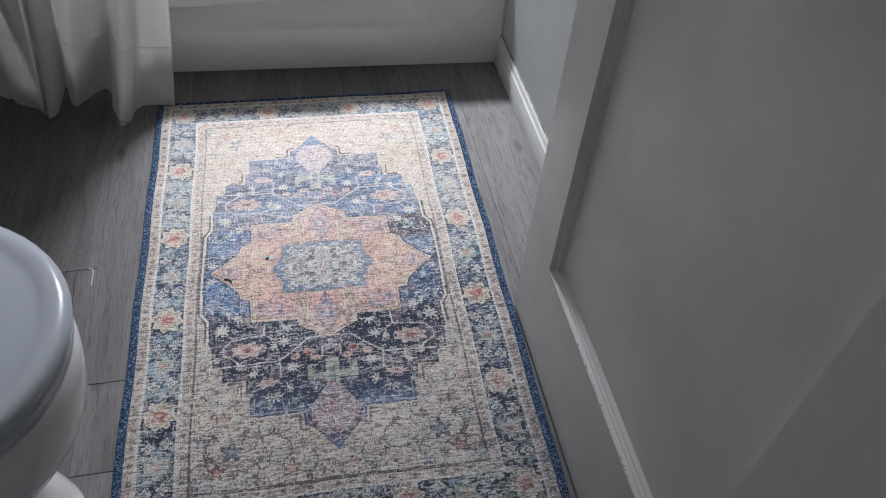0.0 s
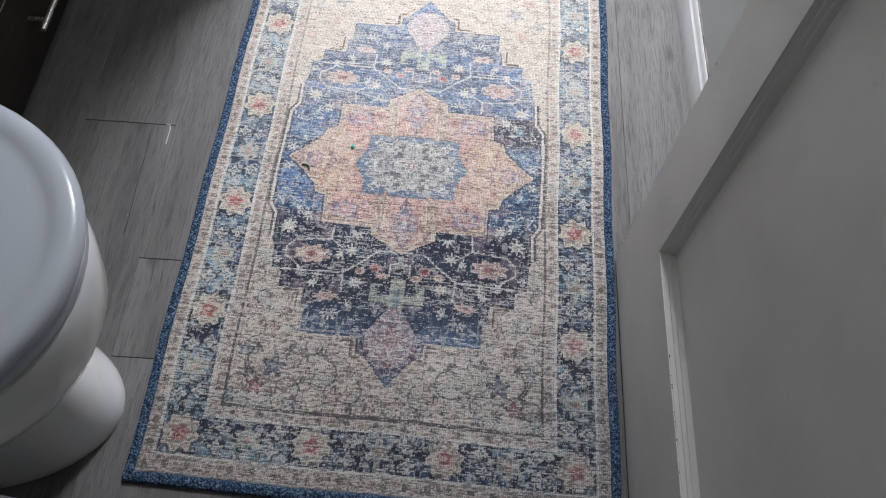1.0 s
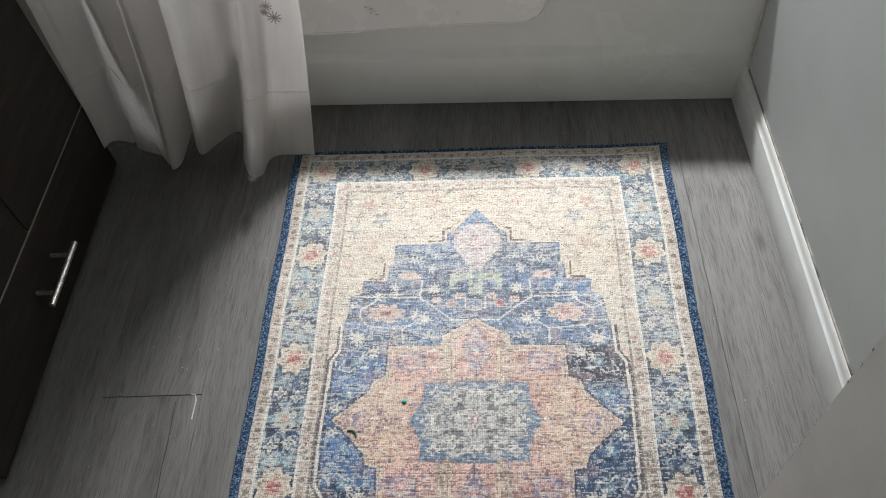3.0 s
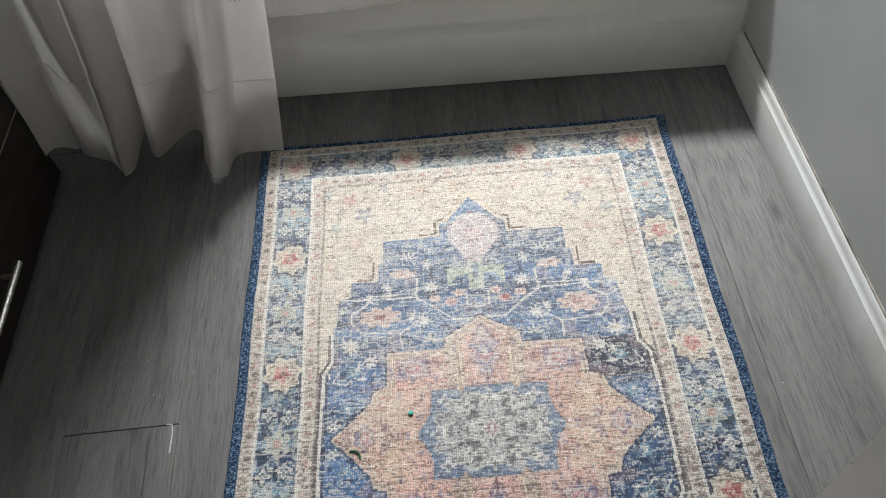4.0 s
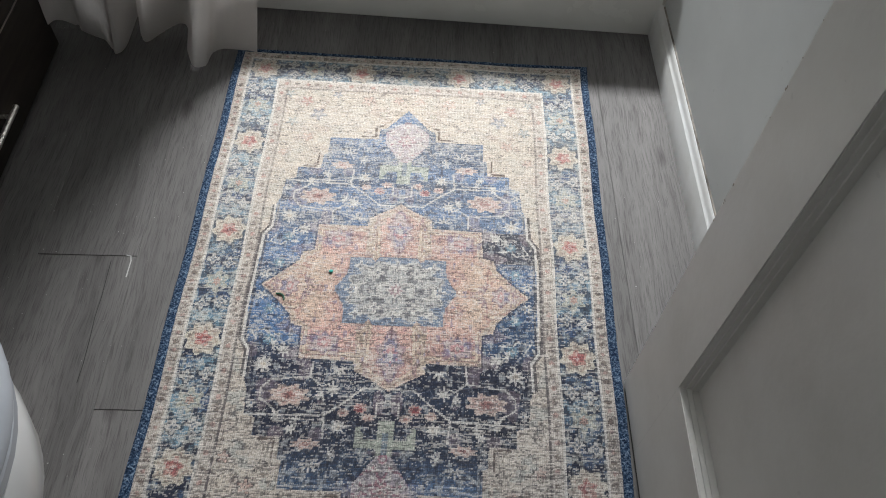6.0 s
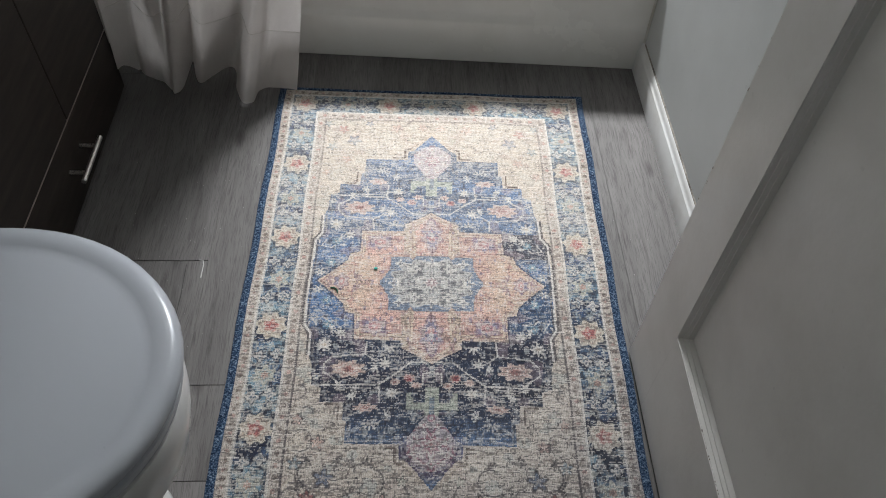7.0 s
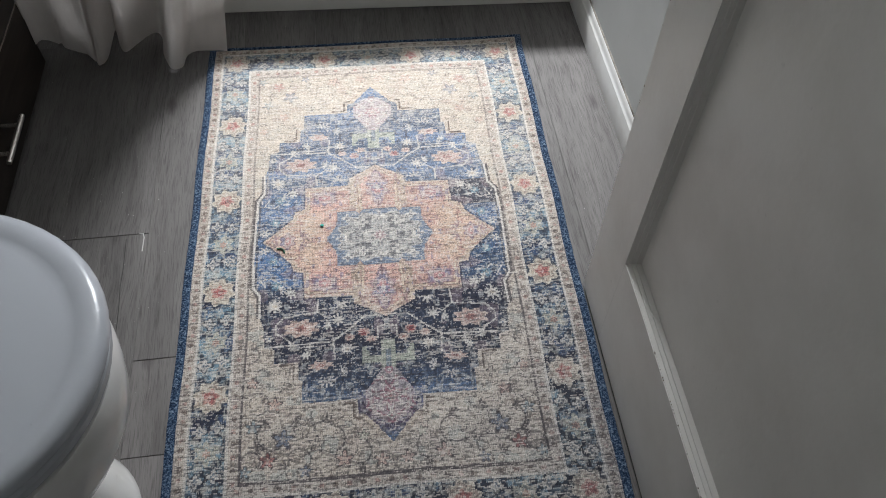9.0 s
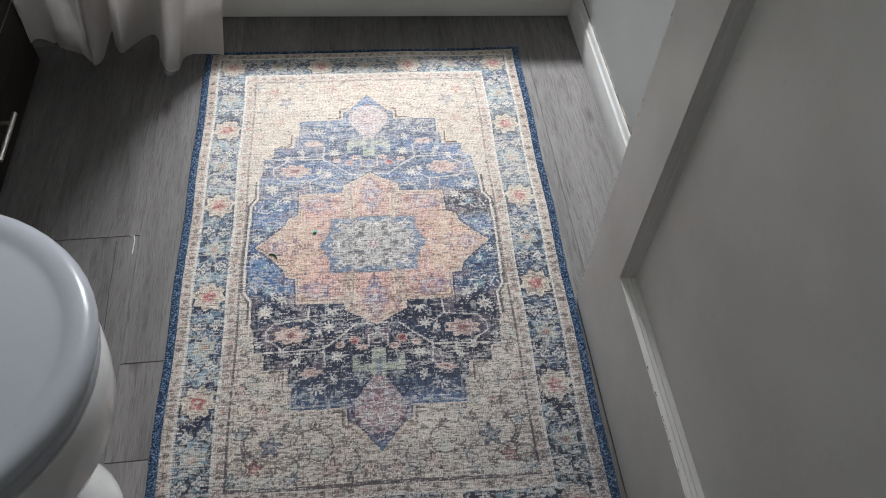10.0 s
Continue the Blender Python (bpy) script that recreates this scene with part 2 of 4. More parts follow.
def loft(rings, closed=True, cap=True, bm=None):
    """Skins rings of equally many points."""
    bm = bm or bmesh.new()
    rows = [[bm.verts.new(p) for p in ring] for ring in rings]
    for a, b in zip(rows, rows[1:]):
        for i in range(len(a) if closed else len(a) - 1):
            j = (i + 1) % len(a)
            bm.faces.new((a[i], a[j], b[j], b[i]))
    if cap and closed:
        bm.faces.new(rows[0][::-1])
        bm.faces.new(rows[-1])
    return bm


def tube(points, radius, sides=10, bm=None):
    """A round bar along points."""
    pts = [Vector(p) for p in points]
    rings = []
    for i, p in enumerate(pts):
        d = (pts[min(i + 1, len(pts) - 1)] - pts[max(i - 1, 0)]).normalized()
        a = d.orthogonal().normalized() if abs(d.z) > 0.9 else d.cross(Vector((0, 0, 1))).normalized()
        b = d.cross(a)
        rings.append([p + radius * (math.cos(k * math.tau / sides) * a + math.sin(k * math.tau / sides) * b) for k in range(sides)])
    return loft(rings, bm=bm)


def oval(z, tip, back, half, yc, n=2.0, count=56):
    """An egg-shaped ring facing +x: round front at tip, flatter back."""
    xc = tip - (tip - back) * 0.52
    ring = []
    for k in range(count):
        a = math.tau * k / count
        c, s = math.cos(a), math.sin(a)
        e = 2 / (n if c > 0 else n + 0.9)
        r = (tip - xc) if c > 0 else (xc - back)
        ring.append((xc + r * math.copysign(abs(c) ** e, c), yc + half * math.copysign(abs(s) ** e, s), z))
    return ring


# ---- the room ----
RIGHT, LEFT, FAR, DOORWALL, T = 0.885, -0.97, 1.64, -0.86, 0.11
OPEN0, OPEN1, HEAD = -0.04, 0.745, 2.06


def structure(name, bm, mat, label="", category="", smooth=False):
    return tagged(mesh_object(name, bm, mat, smooth), label=label, category=category, kind="structure")


structure("wall_east", box(RIGHT, RIGHT + T, DOORWALL - T, FAR + T, -0.02, CEIL), WALL, "pale grey painted wall with small scuffs", "wall")
structure("wall_west", box(LEFT - T, LEFT, DOORWALL - T, FAR + T, -0.02, CEIL), WALL, "pale grey painted bathroom wall", "wall")
WX0, WX1, WZ0, WZ1 = WINDOW
bm = box(LEFT, WX0, FAR, FAR + T, -0.02, CEIL)
box(WX1, RIGHT, FAR, FAR + T, -0.02, CEIL, bm=bm)
box(WX0, WX1, FAR, FAR + T, -0.02, WZ0, bm=bm)
box(WX0, WX1, FAR, FAR + T, WZ1, CEIL, bm=bm)
structure("wall_north", bm, SURROUND, "glossy white tub surround wall with a high window", "wall")
bm = box(WX0, WX1, FAR + T - 0.03, FAR + T, WZ0, WZ0 + 0.03)
box(WX0, WX1, FAR + T - 0.03, FAR + T, WZ1 - 0.03, WZ1, bm=bm)
box(WX0, WX0 + 0.03, FAR + T - 0.03, FAR + T, WZ0 + 0.03, WZ1 - 0.03, bm=bm)
box(WX1 - 0.03, WX1, FAR + T - 0.03, FAR + T, WZ0 + 0.03, WZ1 - 0.03, bm=bm)
structure("window_1", bm, TRIM, "small high white-framed bathroom window", "window")
bm = box(LEFT, OPEN0, DOORWALL - T, DOORWALL, -0.02, CEIL)
box(OPEN1, RIGHT, DOORWALL - T, DOORWALL, -0.02, CEIL, bm=bm)
box(OPEN0, OPEN1, DOORWALL - T, DOORWALL, HEAD, CEIL, bm=bm)
structure("wall_south", bm, WALL, "pale grey wall with the doorway opening", "wall")
# hallway behind the doorway
HX0, HX1, HY = -0.75, 1.35, -2.35
structure("wall_hall_west", box(HX0 - T, HX0, HY - T, DOORWALL - T, -0.02, CEIL), WALL, "pale grey hallway wall", "wall")
structure("wall_hall_east", box(HX1, HX1 + T, HY - T, DOORWALL - T, -0.02, CEIL), WALL, "pale grey hallway wall", "wall")
structure("wall_hall_south", box(HX0, HX1, HY - T, HY, -0.02, CEIL), WALL, "pale grey hallway wall", "wall")
structure("wall_hall_north", box(RIGHT + T, HX1, DOORWALL - T - 0.05, DOORWALL - T, -0.02, CEIL), WALL, "pale grey hallway wall", "wall")
bm = box(LEFT - T, RIGHT + T, DOORWALL - T, FAR + T, CEIL, CEIL + 0.16)
box(HX0 - T, HX1 + T, HY - T, DOORWALL - T, CEIL, CEIL + 0.16, bm=bm)
structure("ceiling", bm, CEILING, "plain white painted ceiling", "ceiling")
floor = structure("floor", box(HX0 - T, HX1 + T, HY - T, FAR + T, -0.03, -0.004), SUBFLOOR, "grey wood-look vinyl plank floor", "floor")


def moulding(y0, y1):
    """Baseboard profile extruded along y, face towards -x."""
    prof = [(0, 0), (-0.0145, 0), (-0.0145, 0.062), (-0.0125, 0.066), (-0.0125, 0.069), (-0.0095, 0.072), (-0.0075, 0.078), (-0.0070, 0.084), (-0.004, 0.088), (0, 0.088)]
    return loft([[(RIGHT + x, y, z) for x, z in prof] for y in (y0, y1)])


structure("baseboard_east", moulding(-0.80, 0.812), TRIM, "white moulded baseboard with chipped paint", "baseboard", True)
structure("trim_caulk_east", tube([(RIGHT - 0.001, -0.78, 0.0885), (RIGHT - 0.001, 0.3, 0.0888), (RIGHT - 0.001, 0.80, 0.0882)], 0.0022, 6), CAULK, "yellowed cracked caulk line above the baseboard", "trim")
structure("trim_caulk_tub", tube([(RIGHT - 0.002, 0.809, 0.088), (RIGHT - 0.003, 0.810, 0.24), (RIGHT - 0.002, 0.811, 0.385)], 0.0035, 6), CAULK_PALE, "caulk joint between wall and bathtub", "trim")
structure("surround_edge_trim", box(RIGHT - 0.006, RIGHT, 0.835, FAR, 0.386, 2.1, 0.002), SURROUND, "white plastic tub surround panel", "wall")
bm = box(OPEN0 - 0.006, OPEN0 + 0.012, DOORWALL - T - 0.008, DOORWALL + 0.008, 0, HEAD)
box(OPEN1 - 0.006, OPEN1 + 0.010, DOORWALL - T - 0.008, DOORWALL + 0.008, 0, HEAD, bm=bm)
box(OPEN0, OPEN1, DOORWALL - T - 0.008, DOORWALL + 0.008, HEAD - 0.015, HEAD + 0.005, bm=bm)
structure("trim_doorway", bm, TRIM, "white painted door jamb", "trim")


# ---- bathtub ----
def bathtub():
    """Alcove tub, its apron skewed a little to the wall. Local x runs from the wall end (0) to -1.62."""
    tub = base("bathtub", RIGHT, 0.8105, 0, -3.25)
    tagged(tub, "white acrylic alcove bathtub with a stepped apron", "bathtub")
    L, D, H = 1.62, 0.80, 0.385
    prof = [(0.0, 0.002), (0.0, 0.118), (0.002, 0.126), (0.010, 0.134), (0.013, 0.145), (0.014, 0.30), (0.010, 0.345), (0.004, 0.362), (0.003, 0.372), (0.007, 0.380), (0.016, 0.385)]
    rings = []
    for k in range(25):
        x = -L + (L + 0.02) * k / 24
        fade = min(1, max(0, (-x - 0.02) / 0.35))
        rings.append([(x, y * (0.35 + 0.65 * fade) if z < 0.34 and z > 0.12 else y, z) for y, z in prof])
    part("apron", loft(rings, closed=False), ACRYLIC, tub, smooth=True)

    def basin(z, inx0, inx1, iny0, iny1, r, count=12):
        """A rounded rectangle."""
        ring = []
        for cx, cy, a0 in ((-inx1 - r, D - iny1 - r, 0), (-L + inx0 + r, D - iny1 - r, 90), (-L + inx0 + r, iny0 + r, 180), (-inx1 - r, iny0 + r, 270)):
            for k in range(count):
                a = radians(a0 + 90 * k / (count - 1))
                ring.append((cx + r * math.cos(a), cy + r * math.sin(a), z))
        return ring
    rings = [basin(H, -0.002, -0.02, 0.016, -0.05, 0.004), basin(H, 0.09, 0.115, 0.085, 0.09, 0.24), basin(H - 0.004, 0.095, 0.12, 0.093, 0.095, 0.24),
             basin(H - 0.02, 0.105, 0.13, 0.103, 0.102, 0.23), basin(0.16, 0.16, 0.18, 0.13, 0.12, 0.15), basin(0.09, 0.20, 0.22, 0.17, 0.16, 0.14), basin(0.075, 0.27, 0.29, 0.24, 0.22, 0.10)]
    bm = loft(rings, cap=False)
    bm.verts.ensure_lookup_table()
    bm.faces.new(bm.verts[len(rings[0]) * 6:][::1])
    part("basin", bm, ACRYLIC, tub, smooth=True)
    return tub


bathtub()


def bath_mat():
    """A soft vinyl pad folded over the rim, rounded at its hanging corner."""
    mat = base("bath_mat", RIGHT, 0.8105, 0, -3.25)
    tagged(mat, "off-white vinyl pad with scalloped suds draped over the tub rim", "bath mat")
    x0, x1, n = -1.02, -0.405, 34
    xs = [x0 + (x1 - 0.014 - x0) * i / n for i in range(n + 1)] + [x1 - d for d in (0.010, 0.006, 0.003, 0.001, 0.0)]
    rows = []
    for x in xs:
        from_end = x1 - x
        r = 0.055
        drop = 0.205 + 0.006 * math.sin(x * 9)
        if from_end < r:
            drop += r - math.sqrt(max(0, r * r - (r - from_end) ** 2))
        puff = math.sqrt(max(0.02, 1 - max(0, 1 - from_end / 0.014) ** 2))
        path = [(0.088, 0.330), (0.087, 0.375), (0.082, 0.391), (0.070, 0.3985), (0.045, 0.400)]
        path += [(0.011 - 0.0215 * math.sin(radians(a)), 0.3785 + 0.0215 * math.cos(radians(a))) for a in (0, 18, 36, 54, 72, 90)]
        path += [(-0.0105 + 0.006 * min(1, k / 5) + 0.001 * math.sin(x * 14 + k), 0.3785 + (drop - 0.3785) * k / 9) for k in range(1, 10)]
        back = [(min(0.0845, max(y, -0.0014)), min(z, 0.3868)) for y, z in path]
        path = [(p + (y - p) * puff, q + (z - q) * puff) for (y, z), (p, q) in zip(path, back)]
        rows.append([(x, y, z) for y, z in path] + [(x, y, z) for y, z in back[::-1]])
    bm = loft(rows)
    part("pad", bm, MAT, mat, smooth=True)
    edge = [(x - 0.002, y - 0.0006, z + 0.002) for x, y, z in [row[19] for row in rows]]
    part("piping", tube(edge, 0.0022, 6), MAT, mat, "thin raised edge of the pad", True)
    rng = random.Random(5)
    bm = bmesh.new()
    for _ in range(620):
        x = -0.86 + 0.44 * rng.random() if rng.random() < 0.6 else rng.choice((-0.765, -0.735, -0.66, -0.59, -0.50)) + rng.gauss(0, 0.018)
        a = radians(min(100, max(15, rng.gauss(50, 14) + (16 if -0.79 < x < -0.70 else 0))))
        r = 0.0006 + 0.0019 * rng.random() ** 2
        m = Matrix.Translation((x, 0.011 - 0.0216 * math.sin(a), 0.3785 + 0.0216 * math.cos(a))) @ Matrix.Diagonal((r * 1.4, r * 0.8, r * 0.8, 1))
        bmesh.ops.create_icosphere(bm, subdivisions=1, radius=1, matrix=m)
    tagged(part("soap_residue", bm, SUDS, mat, "white crusted soap suds", True), kind="stuff")
    bm = bmesh.new()
    for _ in range(18):
        x, z = rng.choice(((-0.765, 0.322), (-0.735, 0.318), (-0.80, 0.312), (-0.73, 0.29), (-0.745, 0.253)))
        m = Matrix.Translation((x + rng.gauss(0, 0.006), -0.0075, z + rng.gauss(0, 0.008))) @ Matrix.Diagonal((0.0045 * rng.random() + 0.002, 0.0016, 0.003 * rng.random() + 0.001, 1))
        bmesh.ops.create_icosphere(bm, subdivisions=1, radius=1, matrix=m)
    tagged(part("smudge_stain", bm, SMUDGE, mat, "grey worn smudges", True), kind="stuff")
    return mat


bath_mat()


# ---- shower curtain ----
HEM = [(-0.431, 0.672), (-0.427, 0.706), (-0.418, 0.736), (-0.405, 0.742), (-0.392, 0.729), (-0.360, 0.718), (-0.337, 0.712), (-0.319, 0.690), (-0.309, 0.672), (-0.293, 0.698), (-0.285, 0.738), (-0.277, 0.765),
       (-0.264, 0.722), (-0.252, 0.706), (-0.226, 0.730), (-0.190, 0.762), (-0.170, 0.750), (-0.162, 0.690), (-0.142, 0.648), (-0.116, 0.656), (-0.105, 0.688), (-0.070, 0.703), (-0.011, 0.703)]
PLEATS = [(-0.429, 0.716), (-0.424, 0.736), (-0.402, 0.740), (-0.378, 0.785), (-0.364, 0.800), (-0.340, 0.745), (-0.316, 0.735), (-0.297, 0.790), (-0.270, 0.745), (-0.246, 0.728), (-0.232, 0.770), (-0.225, 0.805),
          (-0.205, 0.765), (-0.175, 0.740), (-0.145, 0.738), (-0.115, 0.752), (-0.090, 0.798), (-0.068, 0.800), (-0.052, 0.742), (-0.030, 0.742), (-0.008, 0.752), (0.018, 0.750), (0.047, 0.760)]


def spline(pts, s):
    """A smooth curve through pts, s from 0 to 1."""
    f = s * (len(pts) - 1)
    i = min(int(f), len(pts) - 2)
    t = f - i
    p = [Vector(pts[max(0, min(len(pts) - 1, i + k))]) for k in (-1, 0, 1, 2)]
    return 0.5 * (2 * p[1] + (p[2] - p[0]) * t + (2 * p[0] - 5 * p[1] + 4 * p[2] - p[3]) * t * t + (3 * p[1] - p[0] - 3 * p[2] + p[3]) * t ** 3)


def fold(s, z):
    """Place of the cloth at s (0 at the vanity side, 1 at the free edge) and height z, and how far it folds forward there."""
    w = min(1.0, z / 0.50)
    w = w * (1.35 - 0.35 * w)
    p = spline(HEM, s) * (1 - w) + spline(PLEATS, s) * w
    up = max(0.0, z - 0.50)
    x = p.x + (0.16 * s - 0.26 * max(0.0, 1 - 3 * s) + 0.05 * (1 - s)) * up
    y = p.y + 0.06 * max(0.0, 1 - 3 * s) * up + 0.004 * math.sin(3 * z + 9 * s) + 0.003 * w * math.sin(58 * s + 1.2)
    return x, y, min(1, max(0, (0.78 - p.y) / 0.12))


def shower_curtain():
    cur = base("shower_curtain", 0, 0, 0)
    tagged(cur, "white cotton shower curtain with deep folds reaching the floor", "shower curtain")
    ns, nz = 260, 60
    rows = []
    for i in range(ns + 1):
        s = i / ns
        lift = 0.036 + 0.060 * max(0, 1 - s / 0.12) - 0.026 * fold(s, 0.02)[2] + 0.006 * math.sin(13 * s + 1) + 0.004 * math.sin(41 * s) - 0.022 * max(0, (s - 0.86) / 0.14)
        row = []
        for k in range(nz + 1):
            z = lift + (1.97 - lift) * (k / nz) ** 1.7
            x, y, g = fold(s, z)
            low = max(0, 1 - z / 0.20)
            y += low * 0.003 * math.sin(57 * s)
            y += 0.0045 * noise.noise((x * 9, z * 3.0, 2.0)) + 0.0022 * noise.noise((x * 30, z * 12, 5.0)) + 0.004 * low * noise.noise((x * 22, z * 16, 8.0)) + 0.0028 * noise.noise((s * 26, z * 7, 3.0)) + 0.0010 * noise.noise((s * 90, z * 34, 6.0))
            row.append((x, y, max(z, 0.004)))
        rows.append(row)
    bm = loft(rows, closed=False)
    bmesh.ops.solidify(bm, geom=bm.faces[:], thickness=0.0012)
    part("cloth", bm, CURTAIN, cur, smooth=True)
    hem = []
    for i in range(ns + 1):
        s = i / ns
        z = 0.170 + 0.055 * (1 - s) + 0.005 * math.sin(17 * s)
        x, y, g = fold(s, z)
        y += 0.0045 * noise.noise((x * 9, z * 3.0, 2.0)) + 0.0022 * noise.noise((x * 30, z * 12, 5.0))
        hem.append((x, y - 0.0010, z))
    part("hem_seam", tube(hem, 0.0009, 5), THREAD, cur, "stitched hem line")
    bm = bmesh.new()
    x0, y0, _g = fold(0.94, 0.34)
    for dx, dz, r in ((0.0, 0.0, 0.013), (-0.009, 0.024, 0.011), (-0.015, 0.012, 0.007)):
        for k in range(5):
            a = k * math.tau / 10 + 0.3 + dx * 30
            p = [(x0 + dx + q * r * math.cos(a), y0 - 0.004, 0.335 + dz + q * r * math.sin(a)) for q in (-1, 1)]
            tube(p, 0.0009, 5, bm)
    part("embroidery", bm, STITCH, cur, "small brown embroidered star flowers")
    bm = bmesh.new()
    for k in range(9):
        tube([(-0.45 + 0.058 * k + 0.025 * math.cos(a), 0.79, 1.985 + 0.025 * math.sin(a)) for a in [math.tau * j / 14 for j in range(15)]], 0.002, 6, bm)
    part("rings", bm, STEEL, cur, "metal hanging rings", True)
    return cur


shower_curtain()
tagged(mesh_object("curtain_rod", tube([(LEFT, 0.79, 2.0), (RIGHT, 0.79, 2.0)], 0.0125, 16), STEEL, True), "straight metal shower curtain rod", "curtain rod")


def liner():
    ob = base("shower_liner", 0, 0, 0)
    tagged(ob, "translucent white plastic shower liner hanging inside the tub", "shower liner")
    rows = []
    for i in range(200):
        s = i / 199
        row = []
        for k in range(40):
            z = 0.17 + 1.79 * k / 39
            y = 0.985 - 0.09 * min(1, (z - 0.17) / 1.5) + 0.022 * math.sin(s * 53) + 0.006 * math.sin(s * 265 + z * 2)
            row.append((-0.55 + 0.71 * s + 0.01 * math.sin(z * 3 + s * 30), y, z))
        rows.append(row)
    part("film", loft(rows, closed=False), LINER, ob, smooth=True)


liner()


# ---- toilet ----
def toilet():
    wc = base("toilet", -0.24, -0.40, 0)
    tagged(wc, "white porcelain toilet with its lid closed", "toilet")

    def place(rings):
        return [[(x + 0.24, y + 0.40, z) for x, y, z in r] for r in rings]
    yc = -0.403
    ped = [oval(0.0, -0.104, -0.62, 0.148, yc), oval(0.012, -0.103, -0.62, 0.149, yc), oval(0.03, -0.106, -0.62, 0.147, yc), oval(0.10, -0.120, -0.62, 0.135, yc), oval(0.17, -0.134, -0.61, 0.122, yc), oval(0.24, -0.140, -0.60, 0.116, yc), oval(0.30, -0.128, -0.60, 0.122, yc)]
    part("pedestal", loft(place(ped)), PORCELAIN, wc, smooth=True)
    bowl = [oval(0.225, -0.150, -0.50, 0.105, yc), oval(0.245, -0.105, -0.51, 0.150, yc), oval(0.275, -0.066, -0.52, 0.180, yc), oval(0.315, -0.033, -0.53, 0.202, yc), oval(0.36, -0.012, -0.54, 0.214, yc), oval(0.41, -0.002, -0.55, 0.221, yc), oval(0.445, 0.001, -0.55, 0.224, yc), oval(0.456, -0.003, -0.55, 0.220, yc)]
    part("bowl", loft(place(bowl)), PORCELAIN, wc, smooth=True)
    seat = [oval(0.457, -0.008, -0.50, 0.215, yc + 0.010), oval(0.460, -0.002, -0.50, 0.220, yc + 0.010), oval(0.474, 0.000, -0.50, 0.221, yc + 0.010), oval(0.480, -0.006, -0.50, 0.217, yc + 0.010)]
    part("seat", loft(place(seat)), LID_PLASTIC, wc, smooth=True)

    def lid_ring(z, inset):
        return oval(z, 0.004 - inset, -0.49 + inset, 0.223 - inset, yc + 0.014)
    lid = [lid_ring(0.482, 0.008), lid_ring(0.4835, 0.002), lid_ring(0.490, 0.0), lid_ring(0.498, 0.002), lid_ring(0.503, 0.007), lid_ring(0.505, 0.016), lid_ring(0.5045, 0.026), lid_ring(0.502, 0.033), lid_ring(0.5005, 0.039), lid_ring(0.5010, 0.046), lid_ring(0.5015, 0.10), lid_ring(0.5015, 0.18)]
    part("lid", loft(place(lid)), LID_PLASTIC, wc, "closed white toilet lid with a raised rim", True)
    part("tank", box(-0.96 + 0.24, -0.76 + 0.24, -0.23, 0.23, 0.44, 0.78, 0.02), PORCELAIN, wc, smooth=True)
    part("tank_lid", box(-0.965 + 0.24, -0.75 + 0.24, -0.24, 0.24, 0.782, 0.815, 0.01), PORCELAIN, wc, smooth=True)
    part("neck", box(-0.90 + 0.24, -0.50 + 0.24, -0.12, 0.12, 0.25, 0.455, 0.03), PORCELAIN, wc, smooth=True)


toilet()


# ---- vanity ----
def bar_handle(length, standoff, parent):
    """A bar pull along y, its posts at x = 0."""
    h = part("handle", tube([(standoff, -length / 2, 0), (standoff, length / 2, 0)], 0.0055, 14), STEEL, parent, "brushed nickel bar handle", True)
    for y in (-0.30 * length, 0.30 * length):
        part("post", tube([(0, y, 0), (standoff, y, 0)], 0.0042, 10), STEEL, h, smooth=True)
    return h


def vanity():
    van = base("vanity_cabinet", -0.437, 0.39, 0)
    tagged(van, "dark espresso bathroom vanity with bar handles", "vanity cabinet")
    y0, y1 = -0.375, 0.318
    part("body", box(-0.50, -0.020, y0, y1, 0.0, 0.80, 0.002), VANITY_WOOD, van)
    drawer = part("drawer_front", box(-0.019, 0.0, y0 + 0.002, y1 - 0.002, 0.012, 0.1775, 0.0018), VANITY_WOOD, van)
    # painted highlight: a pale strip along the drawer's top edge
    part("drawer_glint", box(-0.018, -0.0003, y0 + 0.004, y1 - 0.004, 0.1778, 0.1792), EDGE_GLINT, drawer, "thin pale strip painted as the lit drawer edge")
    h = bar_handle(0.135, 0.036, drawer)
    h.matrix_local = pose(0, -0.035, 0.105)
    mid = 0.0
    for a, b, hy in ((y0 + 0.002, mid - 0.0015, mid - 0.035), (mid + 0.0015, y1 - 0.002, mid + 0.035)):
        door = part("cabinet_door", box(-0.019, 0.0, a, b, 0.1815, 0.785, 0.0018), VANITY_WOOD, van)
        h = bar_handle(0.135, 0.036, door)
        h.matrix_local = pose(0, hy, 0.603, 90, 0, 0)
    part("countertop", box(-0.53, 0.015, y0 - 0.01, y1 + 0.005, 0.802, 0.835, 0.004), COUNTER, van)


vanity()


